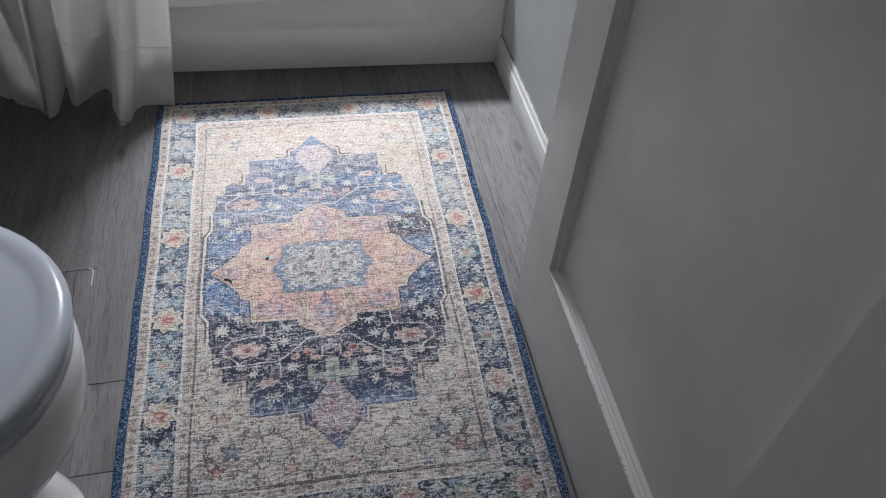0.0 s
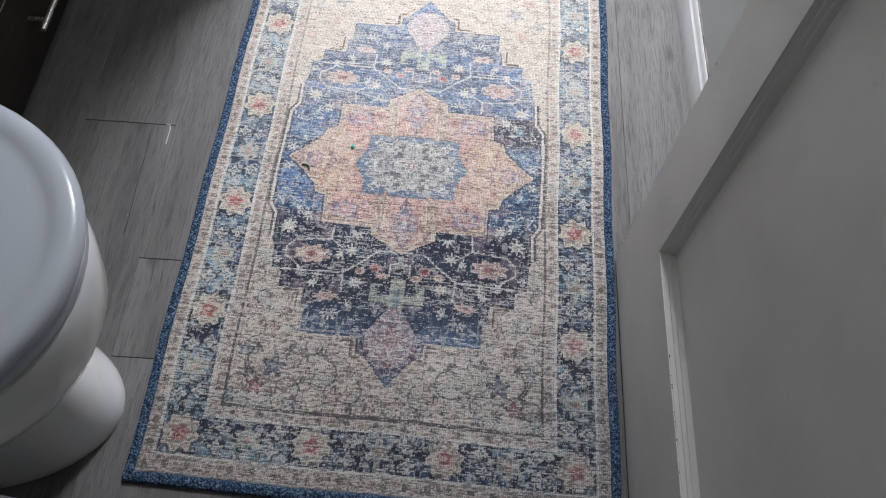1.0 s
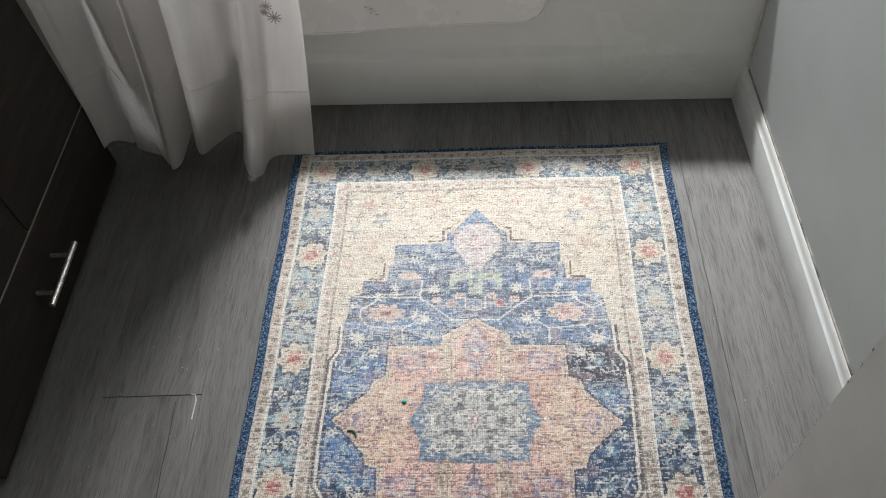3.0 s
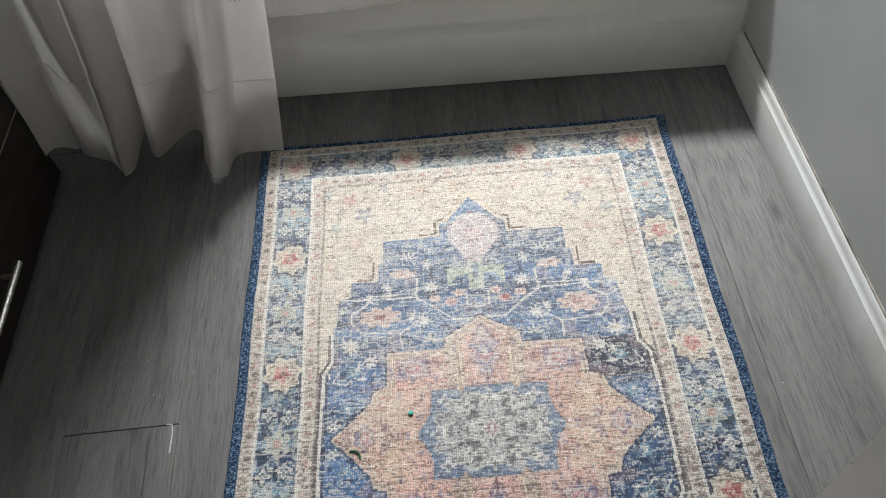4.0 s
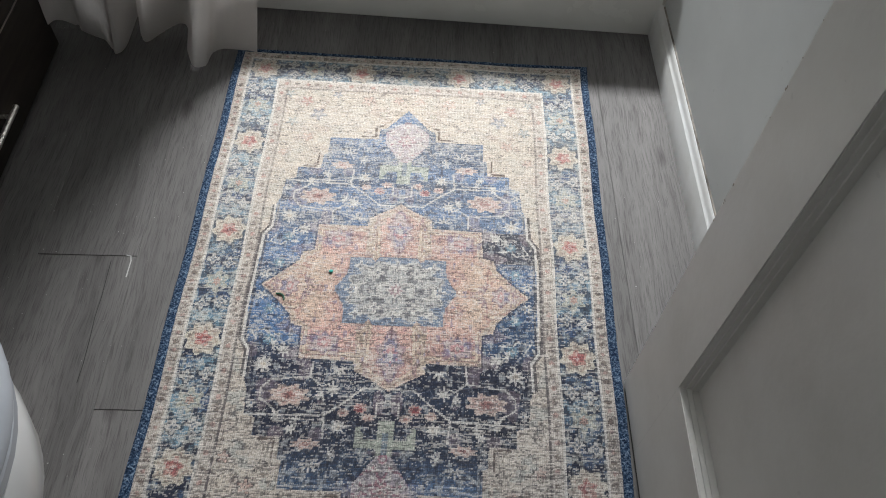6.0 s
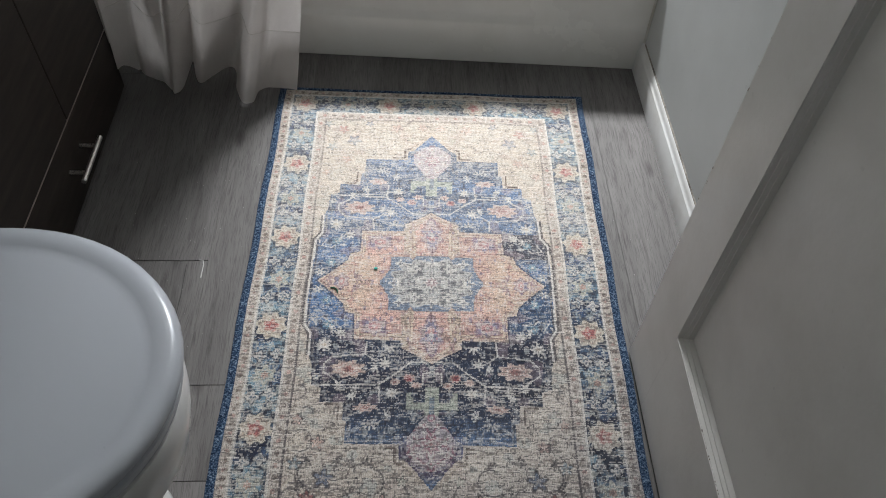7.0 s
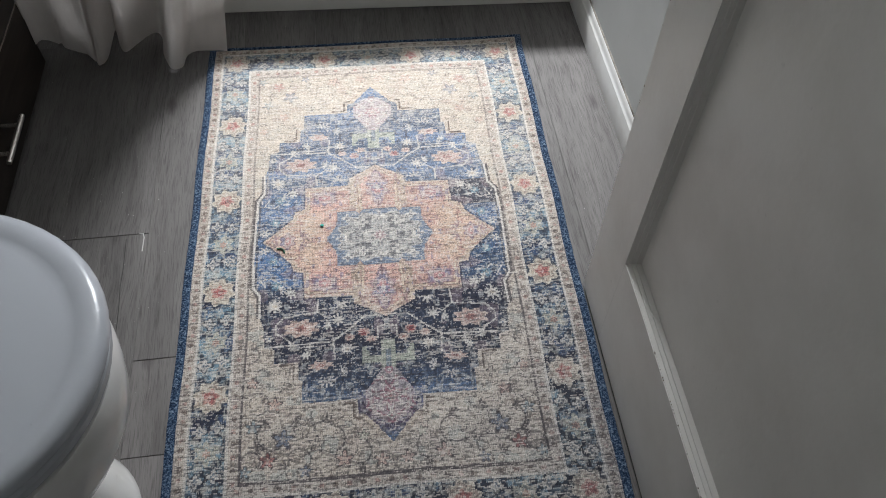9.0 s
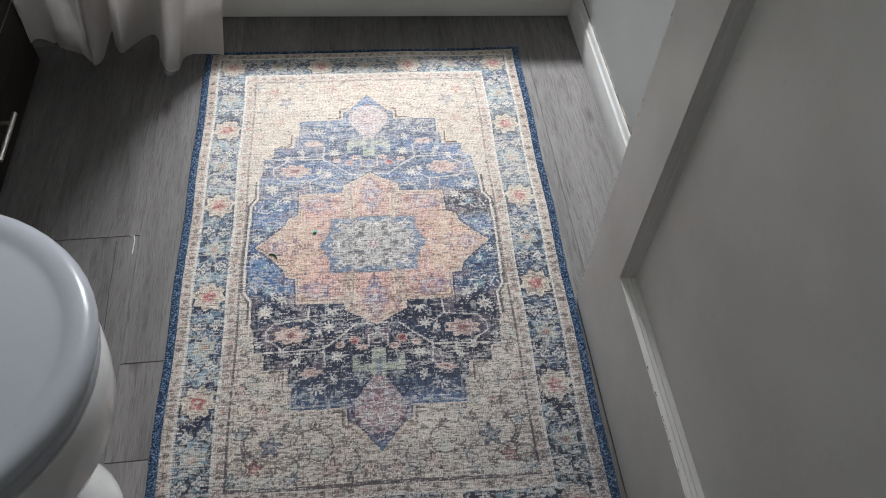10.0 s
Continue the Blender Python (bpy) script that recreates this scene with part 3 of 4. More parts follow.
# ---- door ----
def bathroom_door():
    """Leaf opened into the room, hinged at the doorway; one deep panel low, one high."""
    door = base("door_leaf", 0.7020, -0.066, 0, 0.0)
    door.matrix_world = pose(0.7020, -0.066, 0, 0, 0.55, 0)
    tagged(door, "off-white painted panel door standing open with scuffed edges", "door")
    W, Hh, th, rec = 0.785, 2.03, 0.036, 0.021
    s0, s1, rail = 0.119, 0.661, 0.247
    z0, hgt = 0.008, Hh

    def slab(a, b, c, d, name):
        part(name, box(0, th, -b, -a, c, d, 0.0004 if name == "stile" and a == 0 else 0.0, segments=1), DOOR_PAINT, door, smooth=False)
    slab(0, s0, z0, hgt, "stile")
    slab(s1, W, z0, hgt, "stile")
    slab(s0, s1, z0, rail, "rail")
    slab(s0, s1, 1.02, 1.16, "rail")
    slab(s0, s1, 1.90, hgt, "rail")
    for a, b in ((rail, 1.02), (1.16, 1.90)):
        part("panel", box(rec, th - 0.004, -s1 - 0.004, -s0 + 0.004, a - 0.004, b + 0.004), DOOR_PAINT, door)
        # sloping moulding round the panel
        bm = bmesh.new()
        prof = [(0.0012, -0.0004), (0.0018, 0.0010), (0.0075, 0.0030), (0.0080, 0.0048), (0.0130, 0.0068), (0.0135, 0.0086), (rec - 0.001, 0.0106), (rec + 0.001, 0.0110)]
        rings = []
        for x, inset in prof:
            rings.append([(x, -s1 + inset, a + inset), (x, -s0 - inset, a + inset), (x, -s0 - inset, b - inset), (x, -s1 + inset, b - inset)])
        part("panel_moulding", loft(rings, cap=False, bm=bm), DOOR_PAINT, door)

    rng = random.Random(11)
    bm = bmesh.new()
    for _ in range(46):
        if rng.random() < 0.6:
            p = (0.0006 * rng.random(), -0.0006 - 0.0012 * rng.random(), 0.02 + 1.0 * rng.random())
        else:
            p = (0.0012, -s0 - 0.42 * rng.random(), rail + 0.0006)
        m = Matrix.Translation(p) @ Matrix.Diagonal((0.0007, 0.0007 + 0.0014 * rng.random(), 0.0008 + 0.0028 * rng.random() ** 2, 1))
        bmesh.ops.create_icosphere(bm, subdivisions=1, radius=1, matrix=m)
    tagged(part("chipped_edge", bm, CHIP, door, "small dark chips in the paint"), kind="stuff")


bathroom_door()


# ---- waste bin with liner ----
def waste_bin():
    bin_ = base("waste_bin", -0.168, -0.705, 0)
    tagged(bin_, "small dark waste bin lined with a crumpled white bag", "waste bin")
    ring = lambda r, z: [(r * math.cos(k * math.tau / 32), r * math.sin(k * math.tau / 32), z) for k in range(32)]
    part("bucket", loft([ring(0.085, 0), ring(0.088, 0.004), ring(0.108, 0.255), ring(0.104, 0.255), ring(0.085, 0.008)]), BIN_PLASTIC, bin_, smooth=True)
    rings = []
    n = 96
    for j, (r, z) in enumerate(((0.108, 0.11), (0.118, 0.15), (0.122, 0.19), (0.119, 0.225), (0.112, 0.250), (0.099, 0.265), (0.079, 0.273), (0.056, 0.276), (0.033, 0.278), (0.012, 0.279), (0.001, 0.279))):
        row = []
        for k in range(n):
            a = k * math.tau / n
            w = 0.006 + 0.013 * noise.noise((3 * math.cos(a), 3 * math.sin(a), z * 9)) + 0.007 * abs(noise.noise((9 * math.cos(a), 9 * math.sin(a), z * 30)))
            row.append(((r + w) * math.cos(a), (r + w) * math.sin(a), z + 0.018 * noise.noise((4 * math.cos(a), 4 * math.sin(a), j * 0.7))))
        rings.append(row)
    part("liner_bag", loft(rings, cap=False), BAG, bin_, "crumpled white plastic bin liner", True)


waste_bin()


# ---- the rug ----
HW, TOP, END = 0.3705, 0.598, 0.613           # half width, and how far the face runs to either end of its middle
CREAM, SAND, BLUE, NAVY = (0.58, 0.50, 0.395), (0.46, 0.40, 0.325), (0.090, 0.158, 0.255), (0.030, 0.034, 0.058)
PINK, GOLD, RED, TEAL = (0.585, 0.375, 0.295), (0.58, 0.48, 0.36), (0.40, 0.105, 0.10), (0.20, 0.31, 0.345)
PALE, BROWN, GREEN, INK = (0.62, 0.575, 0.49), (0.17, 0.125, 0.10), (0.44, 0.455, 0.345), (0.075, 0.068, 0.075)
KNOT_U, KNOT_V = 0.0015, 0.0022


def rug_pattern(U, V):
    """The colour of the woven face at U (across) and V (along), metres from its middle: four-fold mirrored ornament,
    then wear and painted shade.
    """
    U0, V0 = U, V
    # one colour for each knot of the weave
    row = np.floor(V0 / KNOT_V).astype(int)
    U, V = (np.floor(U / KNOT_U) + 0.5) * KNOT_U, (row + 0.5) * KNOT_V
    A, B = np.abs(U), np.abs(V)
    col = np.empty(U.shape + (3,))

    def lattice(u, v, cu, cv, seed):
        """Smooth noise from 0 to 1 with cells of cu by cv metres."""
        r = np.random.RandomState(seed).rand(256, 1024)
        x, y = (u + 2) / cu, (v + 2) / cv
        i, j = np.floor(x).astype(int), np.floor(y).astype(int)
        fx, fy = x - i, y - j
        fx, fy = fx * fx * (3 - 2 * fx), fy * fy * (3 - 2 * fy)
        i, j, i2, j2 = i % 256, j % 1024, (i + 1) % 256, (j + 1) % 1024
        return (r[i, j] * (1 - fx) + r[i2, j] * fx) * (1 - fy) + (r[i, j2] * (1 - fx) + r[i2, j2] * fx) * fy

    def lay(mask, colour, amount=1.0):
        m = (np.asarray(mask, float) * amount)[..., None]
        col[:] = col * (1 - m) + np.asarray(colour) * m

    def inside(pts, u=A, v=B):
        """Even-odd test against a polygon."""
        hit = np.zeros(u.shape, bool)
        for (x0, y0), (x1, y1) in zip(pts, pts[1:] + pts[:1]):
            if y0 != y1:
                hit ^= ((y0 > v) != (y1 > v)) & (u < (x1 - x0) * (v - y0) / (y1 - y0) + x0)
        return hit

    def near(pts, u=A, v=B):
        """Distance to a run of straight lines."""
        best = np.full(u.shape, 9.0)
        for (x0, y0), (x1, y1) in zip(pts, pts[1:]):
            dx, dy = x1 - x0, y1 - y0
            t = np.clip(((u - x0) * dx + (v - y0) * dy) / (dx * dx + dy * dy + 1e-12), 0, 1)
            best = np.minimum(best, np.hypot(u - x0 - t * dx, v - y0 - t * dy))
        return best

    def bow(cu, cv, r, a0, a1, flat=1.0):
        """Points of an arc, for near()."""
        return [(cu + r * math.cos(radians(a0 + (a1 - a0) * k / 8)), cv + flat * r * math.sin(radians(a0 + (a1 - a0) * k / 8))) for k in range(9)]

    def petals(u, v, cu, cv, r, n, deep=0.28, turn=0.0):
        """Below 1 inside a flower of n petals."""
        du, dv = u - cu, v - cv
        return np.hypot(du, dv) / (r * (1 - deep + deep * np.cos(n * (np.arctan2(dv, du) + turn))))

    def star(cu, cv, r, colour=PALE, eye=None, n=8):
        q = petals(A, B, cu, cv, 0.86 * r, n, 0.24)
        lay(q < 1, colour, 0.88)
        if eye:
            lay(q < 0.36, eye, 0.8)

    def leaf(cu, cv, turn, size, colour, amount=0.9):
        """A fan of five leaflets on a stalk."""
        for k in range(-2, 3):
            a = radians(turn + 38 * k)
            tip = (cu + 0.85 * size * math.cos(a), cv + 0.85 * size * math.sin(a))
            lay(near([(cu + 0.25 * (tip[0] - cu), cv + 0.25 * (tip[1] - cv)), tip]) < 0.0018, colour, 0.85 * amount)

    v1, v2 = lattice(A, B, 0.019, 0.017, 1), lattice(A, B, 0.011, 0.012, 2)
    v4, v5, v6 = lattice(A, B, 0.031, 0.027, 4), lattice(A, B, 0.0085, 0.0095, 5), lattice(A, B, 0.0062, 0.0078, 6)
    strong = np.clip(0.45 + 1.1 * (0.12 - V), 0.28, 1.0)      # the print is fresher towards one end

    # ground: cream with scrolling vines and blossoms
    lay(np.ones_like(U, bool), CREAM)
    lay((v4 > 0.62) & (v2 > 0.42), (0.52, 0.42, 0.34), 0.5)
    lay((v4 < 0.30) & (v2 < 0.6), (0.40, 0.43, 0.38), 0.55 * strong)
    lay(np.abs(v1 - 0.5) < 0.030, INK, 0.55 * strong)
    lay(np.abs(v4 - 0.5) < 0.012, BROWN, 0.60 * strong)
    lay(v6 > 0.80, BROWN, 0.45 * strong)
    for pts in (bow(0.060, 0.452, 0.022, -20, 230), bow(0.105, 0.425, 0.024, 60, 300), bow(0.160, 0.458, 0.020, 100, 330), bow(0.205, 0.412, 0.026, -60, 170), bow(0.232, 0.352, 0.021, 60, 310),
                bow(0.220, 0.300, 0.018, -80, 120), bow(0.150, 0.402, 0.018, 160, 380), bow(0.125, 0.380, 0.014, -30, 200), bow(0.240, 0.455, 0.016, 90, 340), bow(0.246, 0.255, 0.013, 90, 300)):
        d = near(pts)
        lay(d < 0.0016, INK, 0.62 * strong)
        lay((d > 0.0016) & (d < 0.004), PALE, 0.25)
    for fu, fv, r, c in ((0.022, 0.470, 0.012, PINK), (0.085, 0.463, 0.015, PINK), (0.130, 0.432, 0.013, SAND), (0.186, 0.420, 0.018, BLUE), (0.213, 0.456, 0.014, RED), (0.238, 0.395, 0.013, TEAL),
                         (0.202, 0.355, 0.013, PINK), (0.185, 0.322, 0.010, SAND), (0.243, 0.312, 0.011, PINK), (0.050, 0.425, 0.010, GREEN), (0.150, 0.478, 0.011, BLUE), (0.250, 0.474, 0.011, TEAL)):
        q = petals(A, B, fu, fv, r, 5, 0.30, 0.4)
        lay(q < 1, c, 0.35 + 0.35 * strong)
        lay((q < 1.22) & (q > 0.92), INK, 0.75 * strong)
        lay(q < 0.4, CREAM, 0.6)
    for fu, fv, a in ((0.168, 0.385, 140), (0.215, 0.385, 40), (0.108, 0.398, 250), (0.232, 0.432, 200), (0.050, 0.485, 10), (0.180, 0.470, 330)):
        leaf(fu, fv, a, 0.016, INK, 0.7 * strong)

    # medallion with stepped shoulders
    med = [(0, 0.441), (0.028, 0.406), (0.044, 0.387), (0.056, 0.384), (0.0575, 0.356), (0.154, 0.356), (0.154, 0.313), (0.162, 0.311), (0.163, 0.275), (0.207, 0.274), (0.207, 0.246), (0.226, 0.241), (0.229, 0.197), (0.236, 0.176), (0.236, 0.131), (0.250, 0.112), (0.252, -0.01), (0, -0.01)]
    inner = inside(med)
    edge = near(med[:-2])
    tone = np.clip(0.5 + 2.4 * (lattice(U, V, 0.13, 0.022, 11) - 0.5), 0, 1)[..., None]
    blue = np.array(BLUE) * (0.72 + 0.62 * tone)
    col[inner] = blue[inner]
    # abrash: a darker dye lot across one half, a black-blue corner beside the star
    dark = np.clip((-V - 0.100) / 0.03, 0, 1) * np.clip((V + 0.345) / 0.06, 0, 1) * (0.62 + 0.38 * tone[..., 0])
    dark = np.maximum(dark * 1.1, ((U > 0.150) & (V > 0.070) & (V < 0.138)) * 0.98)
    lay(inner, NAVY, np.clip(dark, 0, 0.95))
    plum = np.clip(1 - np.hypot(U / 0.080, (V + 0.375) / 0.055), 0, 1)
    lay(inner, (0.17, 0.085, 0.13), np.clip(plum * 1.6, 0, 0.8))
    for pts in ([(0.0635, 0.388), (0.0645, 0.3620), (0.092, 0.3620)], [(0.171, 0.312), (0.171, 0.2800), (0.196, 0.2800)], [(0.034, 0.410), (0.050, 0.394), (0.0635, 0.392)]):
        lay(near(pts) < 0.0022, BROWN, 0.85)
    lay((edge < 0.010) & ~inner & (A < 0.05), GOLD, 0.65)
    lay((edge > 0.004) & (edge < 0.008) & inner, PALE, 0.25)
    # leafy filling
    lay(inner & (np.abs(v1 - 0.46) < 0.020), PALE, 0.40)
    lay(inner & (np.abs(v5 - 0.5) < 0.05), (0.33, 0.36, 0.40), np.where(dark > 0.3, 0.25, 0.45))
    lay(inner & (v6 > 0.76), (0.46, 0.46, 0.42), 0.55)
    lay(inner & (v5 < 0.22), NAVY, 0.6)
    lay(inner & (v4 > 0.76), (0.36, 0.25, 0.26), 0.35)
    for pts in ([(0.232, 0.242), (0.186, 0.239), (0.101, 0.237), (0.070, 0.214), (0.041, 0.188), (0.0, 0.187)], [(0.101, 0.237), (0.097, 0.273)], [(0.180, 0.246), (0.115, 0.245)],
                [(0.206, 0.195), (0.191, 0.1785), (0.1277, 0.172), (0.107, 0.187), (0.096, 0.182)], [(0.1277, 0.172), (0.126, 0.144)], [(0.206, 0.195), (0.206, 0.212), (0.188, 0.224), (0.178, 0.232)],
                [(0.250, 0.090), (0.236, 0.092), (0.214, 0.088), (0.204, 0.098), (0.185, 0.096)], [(0.236, 0.092), (0.226, 0.108)], [(0.240, 0.100), (0.246, 0.118)], [(0.018, 0.236), (0.018, 0.214), (0.0, 0.208)]):
        lay((near(pts) < 0.0016) & inner, PALE, 0.85)
    for cu, cv, r, c, eye in ((0.208, 0.153, 0.018, PALE, GOLD), (0.177, 0.125, 0.015, PALE, None), (0.0745, 0.2555, 0.014, PALE, GOLD), (0.090, 0.191, 0.015, PALE, None), (0.212, 0.048, 0.013, TEAL, PALE),
                              (0.232, 0.022, 0.012, PALE, BLUE), (0.205, 0.106, 0.014, TEAL, PALE), (0.150, 0.262, 0.010, PALE, None), (0.176, 0.240, 0.012, PALE, None), (0.218, 0.222, 0.010, PALE, BLUE)):
        star(cu, cv, r, c, eye, 6 if r < 0.014 else 8)
    for cu, cv, a, s in ((0.0815, 0.152, 90, 0.018), (0.111, 0.314, 90, 0.017), (0.105, 0.200, 20, 0.013), (0.140, 0.250, 0, 0.012), (0.085, 0.300, 200, 0.013), (0.198, 0.118, 200, 0.012)):
        leaf(cu, cv, a, s, PALE)
    for cu, cv, ru, rv, c in ((0.159, 0.205, 0.036, 0.021, PINK), (0.122, 0.285, 0.024, 0.010, PINK), (0.044, 0.222, 0.012, 0.010, RED), (0.030, 0.238, 0.011, 0.008, PINK), (0.070, 0.231, 0.011, 0.008, PINK)):
        q = petals(A / ru * 0.03, B / rv * 0.03, cu / ru * 0.03, cv / rv * 0.03, 0.030, 8, 0.14, 0.3)
        lay(q < 1.0, c, 0.85)
        lay((q < 1.0) & (q > 0.74), CREAM, 0.55)
        lay((q < 0.58) & (q > 0.44), PALE if c is PINK else PINK, 0.6)
        lay(q < 0.30, np.array(RED) * 0.6, 0.6)
    # pale green bracket and palmette on the long axis
    cup = ((A < 0.048) & (B > 0.272) & (B < 0.289)) | ((A < 0.014) & (B > 0.241) & (B < 0.300)) | ((A > 0.034) & (A < 0.048) & (B > 0.254) & (B < 0.289))
    cup &= ~(petals(A, B, 0.026, 0.258, 0.014, 4, 0.15) < 1)
    lay(cup, GREEN, 0.85)
    lay(cup & (A < 0.004) & (B > 0.262), BLUE, 0.6)
    palm = inside([(0, 0.408), (0.026, 0.394), (0.044, 0.374), (0.044, 0.346), (0.026, 0.322), (0.012, 0.300), (0.0, 0.296)])
    lay(palm, (0.56, 0.465, 0.425), np.where(V > 0, 0.76, 0.58))
    lay(palm & (np.abs(v2 - 0.5) < 0.10), (0.34, 0.12, 0.16), np.where(V > 0, 0.32, 0.72))
    q = petals(A, B, 0, 0.356, 0.030, 7, 0.25, 0.2)
    lay((q < 1) & (q > 0.75), PALE, 0.7)
    lay(q < 0.62, (0.46, 0.22, 0.23), 0.55)
    lay(q < 0.36, PALE, 0.85)
    lay(q < 0.16, (0.42, 0.16, 0.16), 0.7)
    for pu, pv in ((0.030, 0.375), (0.030, 0.345), (0.0, 0.392), (0.012, 0.318)):
        r = petals(A, B, pu, pv, 0.0085, 5, 0.25)
        lay(palm & (r < 1), PALE, 0.8)
        lay(palm & (r < 0.45), (0.40, 0.17, 0.20), 0.8)
    lay(palm & (np.abs(near(bow(0, 0.36, 0.036, 0, 180))) < 0.002), PALE, 0.6)

    # pink star with lobes, arms and a gold outline
    pink = [(0, 0.193), (0.016, 0.181), (0.0585, 0.157), (0.060, 0.138), (0.151, 0.138), (0.153, 0.080), (0.172, 0.074), (0.178, 0.055), (0.200, 0.032), (0.221, 0.012), (0.236, 0.0), (0.236, -0.01), (0, -0.01)]
    pin, pe = inside(pink), near(pink[:-2])
    warm = np.clip((A - 0.085) / 0.06, 0, 1) * np.clip((0.085 - B) / 0.03, 0, 1)
    warm = np.clip(warm * (0.45 + 0.7 * lattice(A, B, 0.035, 0.02, 14)), 0, 0.85)[..., None]
    shade = np.array(PINK) * (0.84 + 0.30 * tone)
    shade = shade * (1 - warm) + np.array((0.60, 0.455, 0.325)) * warm
    col[pin] = shade[pin]
    lay((pe < 0.0035) & ~pin, NAVY, 0.5)
    lay(pin & (pe < 0.010), GOLD, 0.75)
    lay(pin & (pe > 0.0045) & (pe < 0.0070), (0.36, 0.25, 0.17), 0.55)
    gold = inside([(0.040, 0.150), (0.0585, 0.157), (0.060, 0.068), (0.048, 0.058), (0.036, 0.066)])
    lay(pin & gold, GOLD, 0.85)
    lay(pin & gold & (np.abs(v6 - 0.5) < 0.14), (0.34, 0.24, 0.17), 0.5)
    for pts in ([(0.0, 0.180), (0.040, 0.152), (0.036, 0.066)], bow(0.118, 0.104, 0.026, 20, 200, 0.7), [(0.062, 0.128), (0.145, 0.128), (0.145, 0.082)], bow(0.178, 0.0, 0.040, 0, 120, 1.05)):
        d = near(pts)
        lay(pin & (d < 0.0022), (0.62, 0.50, 0.36), 0.85)
        lay(pin & (d > 0.0022) & (d < 0.0044), (0.32, 0.20, 0.17), 0.50)
    lay(pin & (np.abs(v1 - 0.5) < 0.026), (0.40, 0.19, 0.17), 0.50)
    lay(pin & (v6 > 0.80), (0.64, 0.55, 0.45), 0.55)
    lay(pin & (v5 < 0.17), (0.33, 0.21, 0.22), 0.55)
    lay(pin & (v2 < 0.12), (0.24, 0.22, 0.30), 0.6)
    lay(pin & (A < 0.036) & (np.abs(v5 - 0.55) < 0.06), (0.60, 0.47, 0.38), 0.6)
    # blossoms on the lobes and arms
    for cu, cv, ru, rv in ((0.0, 0.128, 0.021, 0.040), (0.112, 0.108, 0.025, 0.018), (0.186, 0.0, 0.014, 0.018)):
        q = np.hypot((A - cu) / ru, (B - cv) / rv) * (1 + 0.16 * np.cos(6 * np.arctan2(B - cv, A - cu)))
        lay(pin & (q < 1), (0.50, 0.42, 0.39), 0.75)
        lay(pin & (q < 1) & (v6 > 0.52), (0.22, 0.22, 0.31), 0.75)
        lay(pin & (np.abs(q - 0.98) < 0.11), (0.30, 0.18, 0.20), 0.55)
        lay(pin & (q < 0.5) & (v5 > 0.45), (0.52, 0.22, 0.20), 0.6)
        lay(pin & (q < 0.2), PALE, 0.7)
    for cu, cv, a in ((0.098, 0.118, 150), (0.130, 0.100, 330), (0.205, 0.006, 20), (0.160, 0.012, 160)):
        leaf(cu, cv, a, 0.015, (0.27, 0.18, 0.22), 0.65)
    lay((A < 0.0022) & (B > 0.072) & (B < 0.096), (0.25, 0.15, 0.16), 0.8)
    # blue heart with a grey-cream star carpet
    hp = [(0, 0.070), (0.034, 0.070), (0.041, 0.060), (0.050, 0.069), (0.087, 0.069), (0.088, 0.034), (0.098, 0.016), (0.107, 0.004), (0.107, -0.01), (0, -0.01)]
    heart, he = inside(hp), near(hp[:-2])
    lay(heart, np.array((0.20, 0.245, 0.30)))
    lay((he < 0.0028) & ~heart & pin, (0.42, 0.28, 0.22), 0.6)
    lay(heart & (np.abs(v5 - 0.5) < 0.06), (0.34, 0.37, 0.38), 0.6)
    q = np.minimum(np.hypot(A / 0.078, B / 0.056) * (1 + 0.13 * np.cos(8 * np.arctan2(B / 0.056, A / 0.078))), np.maximum(A / 0.062, B / 0.048))
    rug_eye = heart & (q < 1)
    lay(rug_eye, (0.42, 0.405, 0.36), 0.90)
    lay(rug_eye & (v6 < 0.42), (0.15, 0.145, 0.15), 0.72)
    lay(rug_eye & (v5 > 0.66), PALE, 0.55)
    lay(rug_eye & (np.abs(v1 - 0.5) < 0.04), PALE, 0.55)
    lay(heart & (np.abs(q - 1.0) < 0.035), PALE, 0.5)
    for cu, cv in ((0.066, 0.050), (0.0, 0.052), (0.078, 0.0), (0.034, 0.036)):
        q = petals(A, B, cu, cv, 0.012, 4, 0.3)
        lay((q < 1) & heart, PALE, 0.8)
        lay((q < 0.42) & heart, (0.14, 0.14, 0.17), 0.7)
    q = petals(U, V, 0, 0, 0.017, 8, 0.2)
    lay(q < 1, PALE, 0.6)
    lay(q < 0.75, (0.33, 0.17, 0.19), 0.6)
    lay(q < 0.3, PALE, 0.8)

    # stepped brackets at the shoulders of the field
    for off, colour, amount in ((0.0, PALE, 0.95), (0.005, INK, 0.8), (-0.005, INK, 0.65)):
        lay(near([(0.236 + off, 0.176), (0.236 + off, 0.128), (0.2495 + off, 0.108), (0.2515 + off, 0.0)]) < 0.0022, colour, amount)

    # borders, from the field outwards, as if all sides were as wide as the long ones
    E = np.maximum(A, np.where(V > 0, np.interp(V, (0, 0.492, 0.517, 0.575, TOP), (0, 0.2590, 0.2835, 0.346, HW)), np.interp(-V, (0, 0.495, 0.517, 0.580, END), (0, 0.2590, 0.2835, 0.346, HW))))
    along = np.where(E <= A + 1e-6, V, U)
    lay((E > 0.2570) & (E < 0.2605), (0.13, 0.11, 0.11), 0.25 + 0.65 * strong)
    band = (E > 0.2605) & (E < 0.2800)
    lay(band, (0.54, 0.47, 0.385))
    run = np.abs(((along + 5) % 0.046) - 0.023)
    lay(band & (np.hypot(run, E - 0.2700) < 0.0048), BROWN, 0.20 + 0.50 * strong)
    lay(band & (np.hypot(0.023 - run, E - 0.2700) < 0.0046), (0.48, 0.25, 0.20), 0.6)
